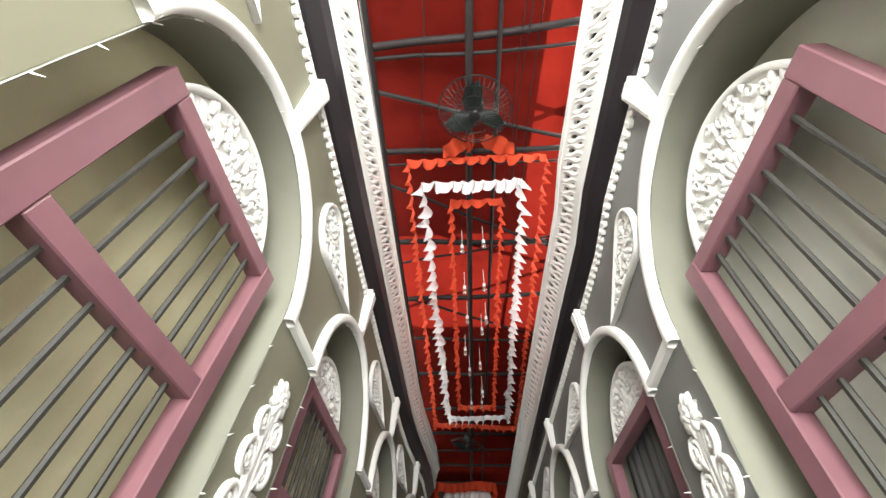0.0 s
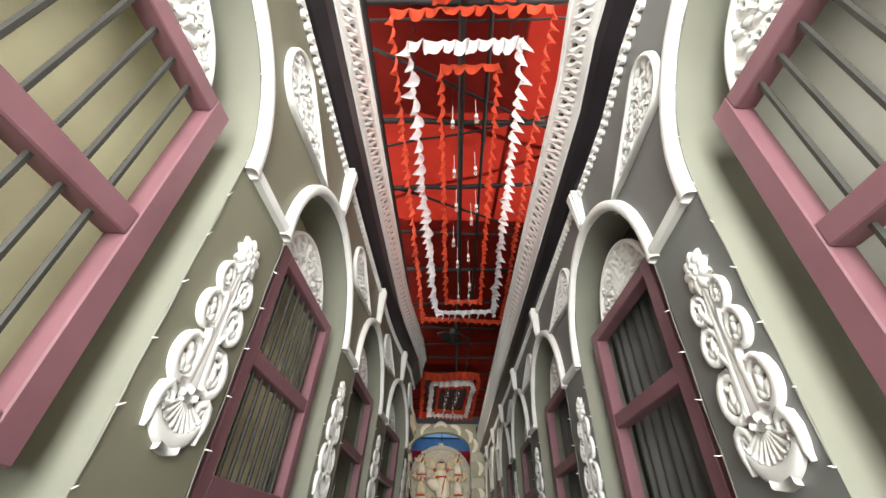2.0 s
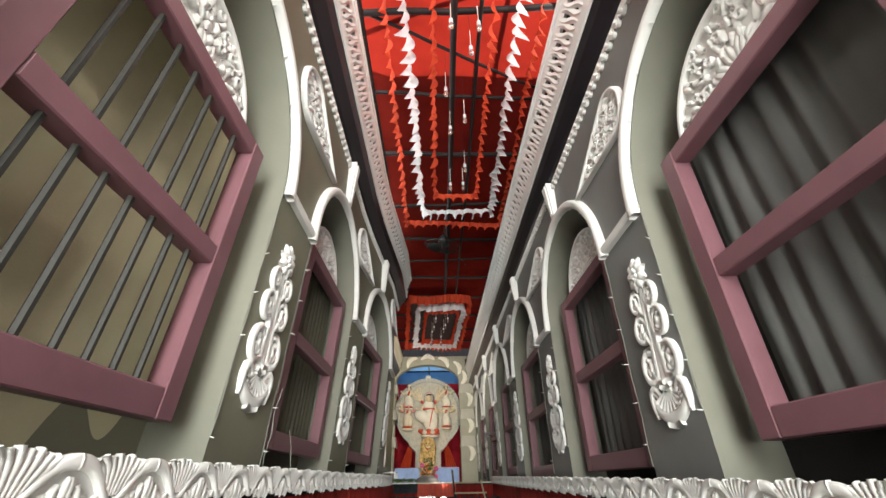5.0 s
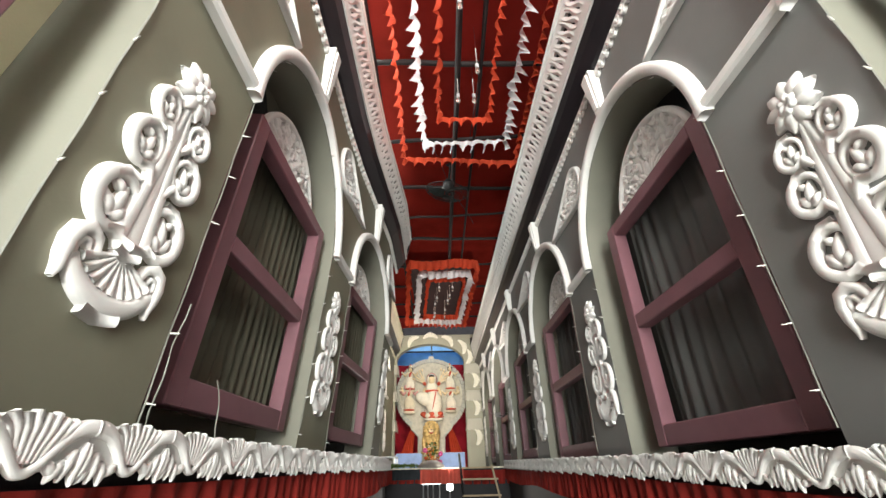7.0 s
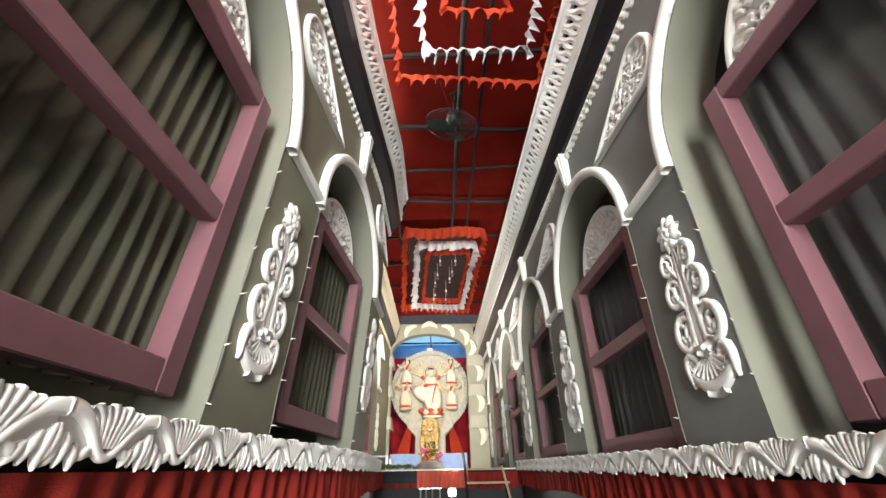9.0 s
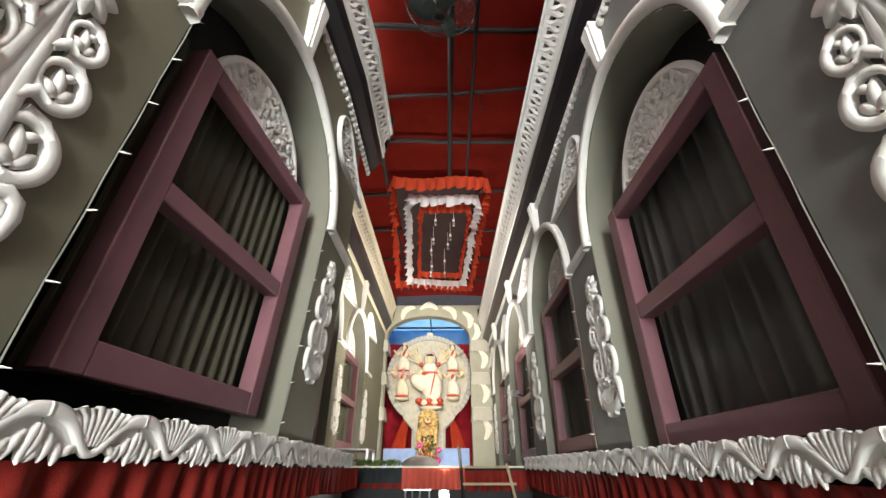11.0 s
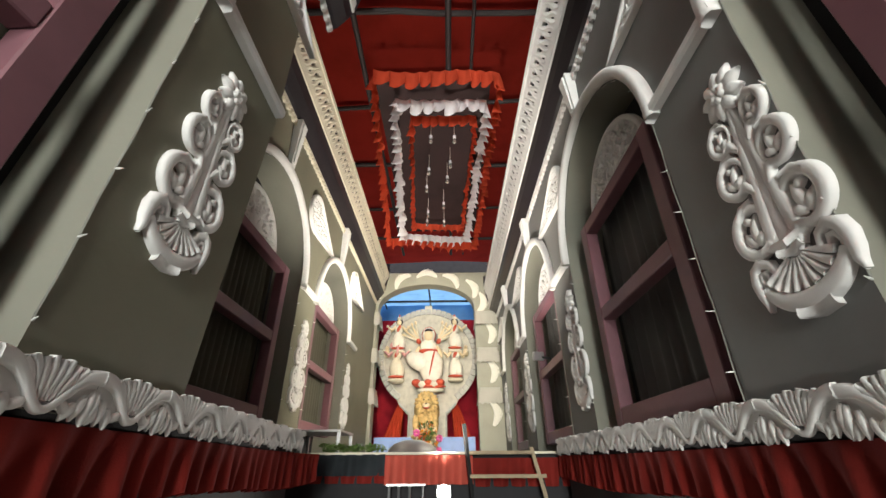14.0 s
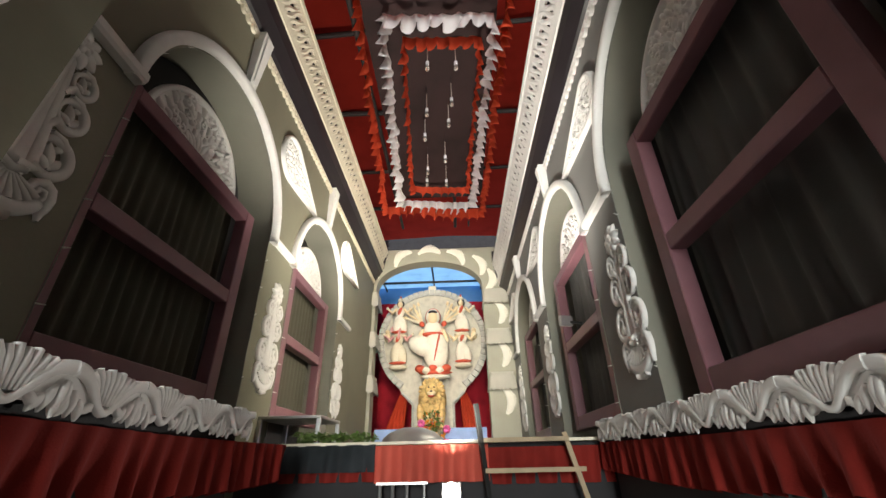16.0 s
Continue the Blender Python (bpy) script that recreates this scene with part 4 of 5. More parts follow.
drape("nested orange and white ruffled frames hung below the tarpaulin", (
    ("outer_frill", M_ORANGE, ((-0.60, 1.40), (0.76, 1.38), (0.88, 7.05), (-0.62, 6.98)), 5.05, 0.11, 0.036, 21),
    ("white_frill", M_FRILL, ((-0.48, 1.68), (0.56, 1.64), (0.69, 6.66), (-0.36, 6.66)), 5.05, 0.13, 0.058, 22),
    ("inner_frill", M_ORANGE, ((-0.19, 1.89), (0.35, 1.87), (0.43, 6.27), (-0.17, 6.24)), 5.04, 0.11, 0.034, 23)))
drape("wide orange and white ruffled frames hung before the shrine", (
    ("outer_frill", M_ORANGE, ((-0.78, 10.22), (0.64, 10.28), (0.56, 14.16), (-1.07, 14.0)), 5.14, 0.21, 0.046, 31),
    ("white_frill", M_FRILL, ((-0.57, 10.56), (0.52, 10.60), (0.39, 13.83), (-0.80, 13.72)), 5.07, 0.17, 0.060, 32),
    ("inner_frill", M_ORANGE, ((-0.40, 10.80), (0.40, 10.84), (0.29, 13.39), (-0.56, 13.35)), 5.06, 0.15, 0.036, 33)))

# dark sheet added above the frames before the shrine, in place of shade
bm = bmesh.new()
box(bm, -0.80, 0.56, 10.45, 13.9, 5.22, 5.23)
tagged(mesh_object("drape_backing", bm, material("dark_maroon_cloth", (0.025, 0.011, 0.011), rough=0.85, vary=0.2, scale=3, grain=150)), "dark maroon sheet in place of the shade above the ruffled frames", "cloth")

M_GLASS = bpy.data.materials.new("bulb_glass")
M_GLASS.use_nodes = True
gb = M_GLASS.node_tree.nodes["Principled BSDF"]
gb.inputs["Transmission Weight"].default_value = 0.85
gb.inputs["Roughness"].default_value = 0.08
gb.inputs["Base Color"].default_value = (0.95, 0.9, 0.8, 1)
M_CORD = material("pale_cord", (0.7, 0.62, 0.55), rough=0.6)


def lathe(bm, prof, sides=10):
    rings = [[bm.verts.new((r * math.cos(k * 2 * math.pi / sides), r * math.sin(k * 2 * math.pi / sides), z)) for k in range(sides)] for r, z in prof]
    for a, b in zip(rings[:-1], rings[1:]):
        for k in range(sides):
            bm.faces.new((a[k], a[(k + 1) % sides], b[(k + 1) % sides], b[k]))
    bm.faces.new(rings[0][::-1])
    bm.faces.new(rings[-1])


def hanging_bulb():
    root = new("hanging_bulb", None)
    bm = bmesh.new()
    rod(bm, (0, 0, 0.06), (0, 0, 0.30), 0.0035, 5)
    part("cord", bm, M_CORD, root)
    bm = bmesh.new()
    rod(bm, (0, 0, 0.30), (0, 0, 0.70), 0.0016, 5)
    part("hanger", bm, M_IRON, root, "thin dark hanger wire")
    bm = bmesh.new()
    lathe(bm, [(0.012, 0.065), (0.017, 0.06), (0.018, 0.02), (0.014, 0.012)])
    part("socket", bm, M_FRILL, root, "white lamp holder", True)
    bm = bmesh.new()
    lathe(bm, [(0.012, 0.012), (0.019, -0.01), (0.025, -0.035), (0.022, -0.055), (0.010, -0.068)])
    part("bulb", bm, M_GLASS, root, "clear glass bulb", True)
    return tagged(root, "small unlit glass bulb on a pale cord inside the drape", "bulb", "hanging bulbs")


bulb = None
for x, y, z in ((-0.07, 2.35, 4.78), (0.16, 2.30, 4.80), (-0.05, 2.97, 4.75), (0.18, 2.93, 4.75), (-0.02, 3.52, 4.75), (0.22, 3.54, 4.75), (0.17, 3.77, 4.75), (-0.05, 4.22, 4.75), (0.16, 4.57, 4.75), (0.01, 4.73, 4.75), (0.21, 5.36, 4.75), (0.04, 5.72, 4.75), (0.21, 5.75, 4.78),
                (-0.16, 10.95, 4.79), (0.13, 10.96, 4.79), (0.08, 11.43, 4.79), (-0.21, 11.57, 4.79), (0.04, 11.75, 4.79), (-0.26, 11.97, 4.79), (-0.02, 12.4, 4.79), (-0.27, 12.63, 4.79), (-0.30, 12.9, 4.79), (-0.02, 12.92, 4.79)):
    if bulb is None:
        bulb = hanging_bulb()
        bulb.matrix_world = pose(x, y, z)
    else:
        copy_thing(bulb, pose(x, y, z))


def cage_fan():
    """A round cage fan; its axis is local z, blades below the motor."""
    root = new("cage_fan", None)
    R = 0.315
    bm = bmesh.new()
    for z, rr in ((0.0, R), (-0.075, R * 0.55), (-0.09, R * 0.25), (0.075, R * 0.6), (-0.055, R * 0.8)):
        ring = [(rr * math.cos(k * math.pi / 20), rr * math.sin(k * math.pi / 20), z) for k in range(41)]
        tube(bm, ring, 0.0065 if rr == R else 0.003, 5)
    for k in range(44):
        a = k * 2 * math.pi / 44
        c, s = math.cos(a), math.sin(a)
        tube(bm, [(0.05 * c, 0.05 * s, -0.095), (R * 0.55 * c, R * 0.55 * s, -0.075), (R * 0.8 * c, R * 0.8 * s, -0.055), (R * c, R * s, 0)], 0.0022, 4)
        if k % 2:
            tube(bm, [(R * c, R * s, 0), (R * 0.6 * c, R * 0.6 * s, 0.075), (0.05 * c, 0.05 * s, 0.08)], 0.0022, 4)
    part("cage", bm, M_IRON, root, "black wire cage")
    bm = bmesh.new()
    lathe(bm, [(0.03, -0.10), (0.055, -0.095), (0.055, -0.085), (0.02, -0.06), (0.02, 0.02), (0.075, 0.03), (0.08, 0.14), (0.05, 0.19), (0.02, 0.2)], 16)
    part("motor", bm, M_IRON, root, "black motor housing", True)
    for k in range(3):
        bm = bmesh.new()
        rows = []
        for i in range(7):
            t = i / 6
            r = 0.04 + 0.23 * t
            w = 0.035 + 0.06 * math.sin(math.pi * min(1, 0.15 + t * 0.8))
            tw = 0.5 - 0.3 * t
            rows.append([bm.verts.new((r, q * w * math.cos(tw) + 0.05 * t * t, -0.03 + q * w * math.sin(tw) - 0.01 * (1 - q * q))) for q in (-1, -0.5, 0, 0.5, 1)])
        for a, b in zip(rows[:-1], rows[1:]):
            for q in range(4):
                bm.faces.new((a[q], a[q + 1], b[q + 1], b[q]))
        bmesh.ops.solidify(bm, geom=list(bm.faces), thickness=0.004)
        bl = part("blade", bm, M_BLADE, root, "dark glossy blade", True)
        bl.matrix_local = pose(0, 0, 0, 0, 0, 18 + 120 * k)
    bm = bmesh.new()
    rod(bm, (0, 0, 0.19), (0, 0.02, 0.46), 0.018)
    box(bm, -0.05, 0.05, -0.03, 0.07, 0.44, 0.46)
    part("bracket", bm, M_IRON, root)
    return tagged(root, "black cage fan with three blades hung from the roof poles", "fan", "fans")


M_BLADE = material("grey_green_gloss", (0.10, 0.12, 0.11), rough=0.15, vary=0.1, spec=0.6)
fan = cage_fan()
fan.matrix_world = pose(0.06, 0.88, 4.93, 6, 3, 0)
copy_thing(fan, pose(-0.04, 7.6, 4.93, 14, 0, 40))
# orange cloth bow that ties the drape up beside the near fan
bm = bmesh.new()
rng = random.Random(3)
for dx, ln, yaw in ((-0.02, 0.30, 200), (0.05, 0.34, -25), (0.0, 0.22, 250)):
    rows = []
    for i in range(13):
        t = i / 12
        px = 0.06 + dx + ln * t * math.cos(radians(yaw))
        py = 1.2 + ln * t * math.sin(radians(yaw)) * 0.5 + 0.12 * t
        w = 0.03 + 0.05 * math.sin(math.pi * t) + 0.02 * t
        rows.append([bm.verts.new((px + 0.01 * math.sin(i * 1.7 + q), py + q * w, 5.02 - 0.10 * t + 0.02 * math.sin(i * 1.3 + 2 * q))) for q in (-1, -0.3, 0.4, 1)])
    for a, b in zip(rows[:-1], rows[1:]):
        for q in range(3):
            bm.faces.new((a[q], a[q + 1], b[q + 1], b[q]))
tagged(mesh_object("cloth_bow", bm, M_ORANGE, None, True), "orange cloth bow tying up the ruffled drape", "bow")


# ---- strings of tiny lamps along the edges of the recesses ----
M_LED = material("clear_led_cap", (0.85, 0.85, 0.80), rough=0.3, vary=0.02)
M_WIRE = material("pale_wire", (0.22, 0.22, 0.19), rough=0.5)


def led_mesh():
    bm = bmesh.new()
    rod(bm, (0, 0, 0), (0, 0, 0.016), 0.0035, 5)
    rod(bm, (0, 0, 0.016), (0, 0, 0.034), 0.0028, 5, 0.0012)
    me = bpy.data.meshes.new("led")
    bm.to_mesh(me)
    bm.free()
    me.materials.append(M_LED)
    return me


LED = led_mesh()
for side, bays, y0, y1 in WALLS:
    for i, c in enumerate(bays):
        if c < -1:
            continue
        rng = random.Random(int(c * 100) + side.sign)
        z0 = 1.42
        half = opening(side, c)
        path = [(c - half + 0.004, z0 + 0.12 * k) for k in range(int((side.spring - z0) / 0.12))]
        path += [(c + (half - 0.004) * math.cos(a), side.spring + (half - 0.004) * math.sin(a)) for a in [math.pi * (1 - k / 18) for k in range(19)]]
        path += [(c + half - 0.004, side.spring - 0.12 * k) for k in range(1, int((side.spring - z0) / 0.12))]
        root = new("string_lights", None)
        bm = bmesh.new()
        tube(bm, [side.p(y, z, 0.004 + 0.003 * math.sin(k * 1.7)) for k, (y, z) in enumerate(path)], 0.0035, 4)
        part("wire", bm, M_WIRE, root)
        for k, (y, z) in enumerate(path):
            if k % 2 and rng.random() < 0.9:
                ob = new("led", LED)
                ob.parent = root
                toward = Vector((-side.sign * 0.8, (c - y) * 0.5 + rng.uniform(-0.3, 0.3), rng.uniform(-0.2, 0.2)))
                ob.matrix_world = Matrix.Translation(side.p(y, z, 0.004)) @ toward.to_track_quat("Z", "Y").to_matrix().to_4x4()
        tagged(root, "thin pale wire of tiny unlit lamps round an arched recess", "string lights", "strings of lamps")
# loose end of a lamp string that hangs from a window down to the frieze
bm = bmesh.new()
side = LEFT
pts = [side.p(4.19 + 0.01 * math.sin(k), 1.9 - 0.055 * k, 0.02 + 0.01 * math.cos(k * 1.3)) for k in range(9)] + [side.p(4.24 + 0.05 * k, 1.43 + 0.008 * math.sin(k * 2), 0.06) for k in range(6)]
tube(bm, pts, 0.003, 5)
pts = [side.p(4.62 + 0.02 * math.sin(k * 0.8), 1.70 - 0.04 * k, -0.02 + 0.012 * k) for k in range(8)]
tube(bm, pts, 0.003, 5)
tagged(mesh_object("loose_wire", bm, M_WIRE), "loose white lamp wire hanging from the window to the frieze", "wire")

# ---- shrine ----
M_IVORY = material("ivory_paint", (0.74, 0.66, 0.50), rough=0.5, vary=0.05, scale=8, grain=60, bump=0.1)
M_SKIN = material("yellow_clay_paint", (0.80, 0.64, 0.40), rough=0.5, vary=0.06, scale=8)
M_SARI = material("cream_silk", (0.82, 0.76, 0.64), rough=0.4, vary=0.06, scale=8)
M_CRIM = material("vermilion_paint", (0.62, 0.10, 0.05), rough=0.5, vary=0.08, scale=8)
M_PINK = material("pink_clay_paint", (0.72, 0.36, 0.34), rough=0.5, vary=0.08, scale=8)
M_GOLD = material("ochre_fur_paint", (0.66, 0.45, 0.18), rough=0.6, vary=0.25, scale=14, grain=90, bump=0.4)
M_DARKHAIR = material("black_hair_paint", (0.03, 0.02, 0.02), rough=0.5)
M_PALEBLUE = material("pale_blue_board", (0.30, 0.42, 0.72), rough=0.6, vary=0.08)
M_STONE = material("grey_carved_board", (0.50, 0.48, 0.43), rough=0.6, vary=0.12, scale=10, grain=60, bump=0.3)
M_BOARD = material("grey_ivory_board", (0.56, 0.52, 0.43), rough=0.6, vary=0.10, scale=9, grain=60, bump=0.2)
M_LEAF = material("garland_leaf", (0.10, 0.16, 0.04), rough=0.5, vary=0.25, scale=12)
M_MARI = material("marigold", (0.75, 0.28, 0.02), rough=0.7, vary=0.2, scale=20)
M_MAGENTA = material("magenta_flower", (0.65, 0.10, 0.30), rough=0.6, vary=0.2, scale=20)


def curtain(x0, x1, y, z0, z1, step, amp, seed, slant=0.0):
    bm = bmesh.new()
    rng = random.Random(seed)
    cols, x, ph = [], x0, 0.0
    while x < x1:
        ph += rng.uniform(0.3, 0.7)
        cols.append([bm.verts.new((x + slant * t, y + amp * (0.4 + 0.6 * t) * math.sin(ph + 0.3 * t), z1 + (z0 - z1) * t)) for t in (0, 0.2, 0.4, 0.6, 0.8, 1)])
        x += step
    for a, b in zip(cols[:-1], cols[1:]):
        for k in range(5):
            bm.faces.new((a[k], b[k], b[k + 1], a[k + 1]))
    return bm


tagged(mesh_object("back_curtain", curtain(-2.2, 1.5, 17.25, 1.33, 4.55, 0.03, 0.03, 8), M_CURTAIN, None, True), "deep crimson curtain hung behind the shrine", "curtain")
bm = bmesh.new()
for x in (-1.6, -0.42, 0.7):
    rod(bm, (x, 15.85, 4.97), (x, 17.6, 4.97), 0.022)
tagged(mesh_object("roof_bars", bm, M_IRON), "black bars under the blue tarpaulin", "bars")
bm = bmesh.new()
rod(bm, (-2.2, 16.9, 4.93), (1.5, 16.9, 4.93), 0.03)
tagged(mesh_object("cross_bar", bm, M_IRON), "black cross bar under the blue tarpaulin", "bar")
# blue sheet that shows above the curtain
bm = bmesh.new()
bm.faces.new([bm.verts.new(p) for p in ((-2.2, 17.5, 4.3), (1.5, 17.5, 4.3), (1.5, 17.5, 5.05), (-2.2, 17.5, 5.05))])
tagged(mesh_object("blue_sheet", bm, M_BLUE), "blue tarpaulin hanging above the crimson curtain", "tarpaulin")


# feather shapes and cloth collars on the shrine wall
def feather():
    """A curved plume with a comb of short barbs along its outer edge."""
    bm = bmesh.new()
    n = 16
    pts = [(0.30 * (i / n) - 0.15, 0.055 * math.sin(math.pi * i / n)) for i in range(n + 1)]
    ribbon(bm, pts, [0.008 + 0.026 * math.sin(math.pi * (0.1 + 0.8 * i / n)) for i in range(n + 1)], 0.010)
    for i in range(1, n + 1):
        leaf(bm, pts[i][0], pts[i][1] + 0.012, 62 + 4 * i, 0.052, 0.0075, -24, 0.009)
    return bm


fe = mesh_object("feather_motif", feather(), material("white_feather_foam", (0.80, 0.77, 0.68), rough=0.9, vary=0.03, scale=8, grain=90, bump=0.06, spec=0.1), None, True)
tagged(fe, "cream foam feather fixed to the shrine wall", "ornament", "feather motifs")
spots = []
for k in range(7):
    a = radians(170 - k * 26.7)
    r0 = 0.17 if k % 2 else 0.13
    x, z = SC + (SHALF + r0 * 0.9) * math.cos(a), SPR + (RISE + r0) * math.sin(a)
    ang = math.degrees(a) - 90
    spots.append((x, z, ang + (18 if k < 3 else -18 if k > 3 else 0), k > 3))
for x, s in ((-1.70, 1), (0.86, -1)):
    for z in (3.75, 2.95, 2.15):
        spots.append((x, z, 84 * s, s < 0))
first = True
for x, z, ang, flip in spots:
    m = Matrix.Translation((x, SHRINE_Y - 0.002, z)) @ Matrix(((1, 0, 0, 0), (0, 0, -1, 0), (0, 1, 0, 0), (0, 0, 0, 1))) @ pose(0, 0, 0, 0, 0, ang) @ Matrix.Diagonal((1.25, 1.35, 1.3, 1.0))
    if first:
        fe.matrix_world = m
        first = False
    else:
        copy_thing(fe, m)


def collar(w):
    """A gathered white cloth tied round a pillar."""
    bm = bmesh.new()
    rows = []
    n = 48
    for j, t in enumerate((0, 0.15, 0.3, 0.6, 1.0)):
        row = []
        for i in range(n):
            u = i / n * 4
            k, f = int(u), u - int(u)
            cx, cy = ((-w + 2 * w * f, -0.06), (w, -0.06 + 0.4 * f), (w - 2 * w * f, 0.34), (-w, 0.34 - 0.4 * f))[k]
            g = 1 + (0.03 if j == 1 else 0.10 + 0.25 * t) * 0.6 + 0.05 * t * math.sin(i * 1.7)
            row.append(bm.verts.new((cx * g, (cy - 0.14) * g + 0.14, 0.12 - 0.30 * t + 0.02 * t * math.sin(i * 2.3))))
        rows.append(row)
    for a, b in zip(rows[:-1], rows[1:]):
        for i in range(n):
            bm.faces.new((a[i], a[(i + 1) % n], b[(i + 1) % n], b[i]))
    return bm


co = None
for x, w in ((-1.68, 0.19), (0.84, 0.22)):
    for z in (4.10, 3.30, 2.50):
        if co is None:
            co = mesh_object("pillar_collar", collar(0.2), cloth("ivory_collar_cloth", (0.50, 0.48, 0.42), thin=0.15, vary=0.06), None, True)
            tagged(co, "gathered white cloth collar tied round a shrine pillar", "cloth", "pillar collars")
            co.matrix_world = pose(x, SHRINE_Y, z)
        else:
            copy_thing(co, pose(x, SHRINE_Y, z))

# round back board with a border of small blocks, on a Y-shaped foot
DX, DY, DZ, DR = -0.44, 16.62, 3.46, 1.16
back = new("round_backboard", None)
bm = bmesh.new()
pts = arc(0, 0, DR - 0.03, -52, 232, 60)
outline = pts + [(-0.62, -1.05), (-0.42, -1.25), (-0.42, -1.98), (0.42, -1.98), (0.42, -1.25), (0.62, -1.05)]
f = [bm.verts.new((x, 0, z)) for x, z in outline]
g = [bm.verts.new((x, 0.06, z)) for x, z in outline]
bm.faces.new(f)
bm.faces.new(g[::-1])
for k in range(len(f)):
    bm.faces.new((f[k], g[k], g[(k + 1) % len(f)], f[(k + 1) % len(f)]))
part("board", bm, M_BOARD, back)
me = None
for k in range(45):
    a = radians(-52 + 284 * k / 44)
    if me is None:
        bm = bmesh.new()
        box(bm, -0.058, 0.058, -0.045, 0.01, -0.085, 0.055)
        bmesh.ops.bevel(bm, geom=list(bm.edges), offset=0.012, segments=1, affect="EDGES")
        box(bm, -0.028, 0.028, -0.058, -0.045, -0.035, 0.015)
        ob = part("border_block", bm, M_STONE, back)
        me = ob.data
    else:
        ob = new("border_block", me)
        ob.parent = back
    ob.matrix_local = Matrix.Translation((math.cos(a) * (DR - 0.06), -0.012, math.sin(a) * (DR - 0.06))) @ Matrix.Rotation(-a + math.pi / 2, 4, "Y") @ pose(0, 0, 0)
for s in (-1, 1):
    bm = bmesh.new()
    for k, (x0, z0, x1, z1) in enumerate(((0.40, -1.22, 0.62, -1.02), (0.40, -1.98, 0.40, -1.22), (0.20, -0.95, 0.20, 0.55))):
        rod(bm, (s * x0, -0.02, z0), (s * x1, -0.02, z1), 0.025, 8)
    part("edge_moulding", bm, M_STONE, back)
bm = bmesh.new()
box(bm, -0.085, 0.085, -0.05, 0.05, 1.06, 1.24)
bmesh.ops.bevel(bm, geom=list(bm.edges), offset=0.015, segments=1, affect="EDGES")
part("crest_block", bm, M_IVORY, back)
back.matrix_world = pose(DX, DY, DZ)
tagged(back, "ivory round backboard edged with carved blocks behind the statues", "backboard")


def blob(bm, x, y, z, rx, ry, rz, slot, tilt=0.0, n=10):
    rings = []
    c, s = math.cos(radians(tilt)), math.sin(radians(tilt))
    for j in range(1, 7):
        th = math.pi * j / 7
        rings.append([])
        for i in range(n):
            ph = 2 * math.pi * i / n
            u, v, w = rx * math.sin(th) * math.cos(ph), ry * math.sin(th) * math.sin(ph), rz * math.cos(th)
            rings[-1].append(bm.verts.new((x + c * u + s * w, y + v, z - s * u + c * w)))
    caps = [bm.verts.new((x + s * rz, y, z + c * rz)), bm.verts.new((x - s * rz, y, z - c * rz))]
    faces = []
    for a, b in zip(rings[:-1], rings[1:]):
        for i in range(n):
            faces.append(bm.faces.new((a[i], b[i], b[(i + 1) % n], a[(i + 1) % n])))
    for i in range(n):
        faces.append(bm.faces.new((caps[0], rings[0][i], rings[0][(i + 1) % n])))
        faces.append(bm.faces.new((caps[1], rings[-1][(i + 1) % n], rings[-1][i])))
    for f in faces:
        f.material_index = slot


MATS = [M_SKIN, M_SARI, M_CRIM, M_PINK, M_DARKHAIR, M_IVORY]


def statue(name, bm, m, label):
    bmesh.ops.recalc_face_normals(bm, faces=bm.faces)
    ob = mesh_object(name, bm, MATS + [M_GOLD], None, True)
    ob.matrix_world = m
    return tagged(ob, label, "statue", "shrine statues")


# central statue: plain robed figure in a veil, with a fan of thin arms
bm = bmesh.new()
blob(bm, 0, 0.03, 0.98, 0.165, 0.07, 0.20, 2)
blob(bm, 0, 0.00, 0.97, 0.150, 0.08, 0.185, 1)
blob(bm, 0, -0.04, 0.95, 0.105, 0.09, 0.140, 0)
blob(bm, 0, -0.06, 1.06, 0.095, 0.06, 0.045, 4)
blob(bm, 0, 0.0, 0.70, 0.20, 0.11, 0.19, 1)
blob(bm, 0, -0.03, 0.60, 0.24, 0.10, 0.055, 2)
for s in (-1, 1):
    blob(bm, s * 0.25, -0.02, 0.58, 0.055, 0.06, 0.15, 0, s * -20)
    blob(bm, s * 0.23, 0.03, 0.84, 0.055, 0.04, 0.065, 2, s * 30)
    for k in range(5):
        a = 14 + k * 14
        blob(bm, s * (0.22 + 0.17 * math.sin(radians(a))), 0.06, 0.84 + 0.22 * math.cos(radians(a)), 0.026, 0.03, 0.23, 0 if k % 2 else 5, s * a)
        blob(bm, s * (0.22 + 0.38 * math.sin(radians(a))), 0.05, 0.84 + 0.46 * math.cos(radians(a)), 0.030, 0.03, 0.050, 0, s * a)
blob(bm, -0.20, -0.05, 0.36, 0.33, 0.14, 0.20, 1, 24)
blob(bm, 0.06, -0.04, 0.26, 0.27, 0.15, 0.40, 1, -4)
blob(bm, 0.09, -0.16, 0.34, 0.022, 0.04, 0.32, 2, 12)
for k in range(5):
    blob(bm, -0.26 + 0.13 * k, -0.07, -0.09 - 0.04 * (k % 2), 0.10, 0.11, 0.075, 2 if k % 2 == 0 else 1)
blob(bm, 0.05, -0.05, -0.17, 0.34, 0.10, 0.040, 2)
blob(bm, 0.05, -0.06, -0.25, 0.30, 0.10, 0.050, 1)
statue("goddess_statue", bm, pose(DX + 0.02, DY - 0.26, 2.93), "cream and vermilion robed statue with a fan of raised arms")

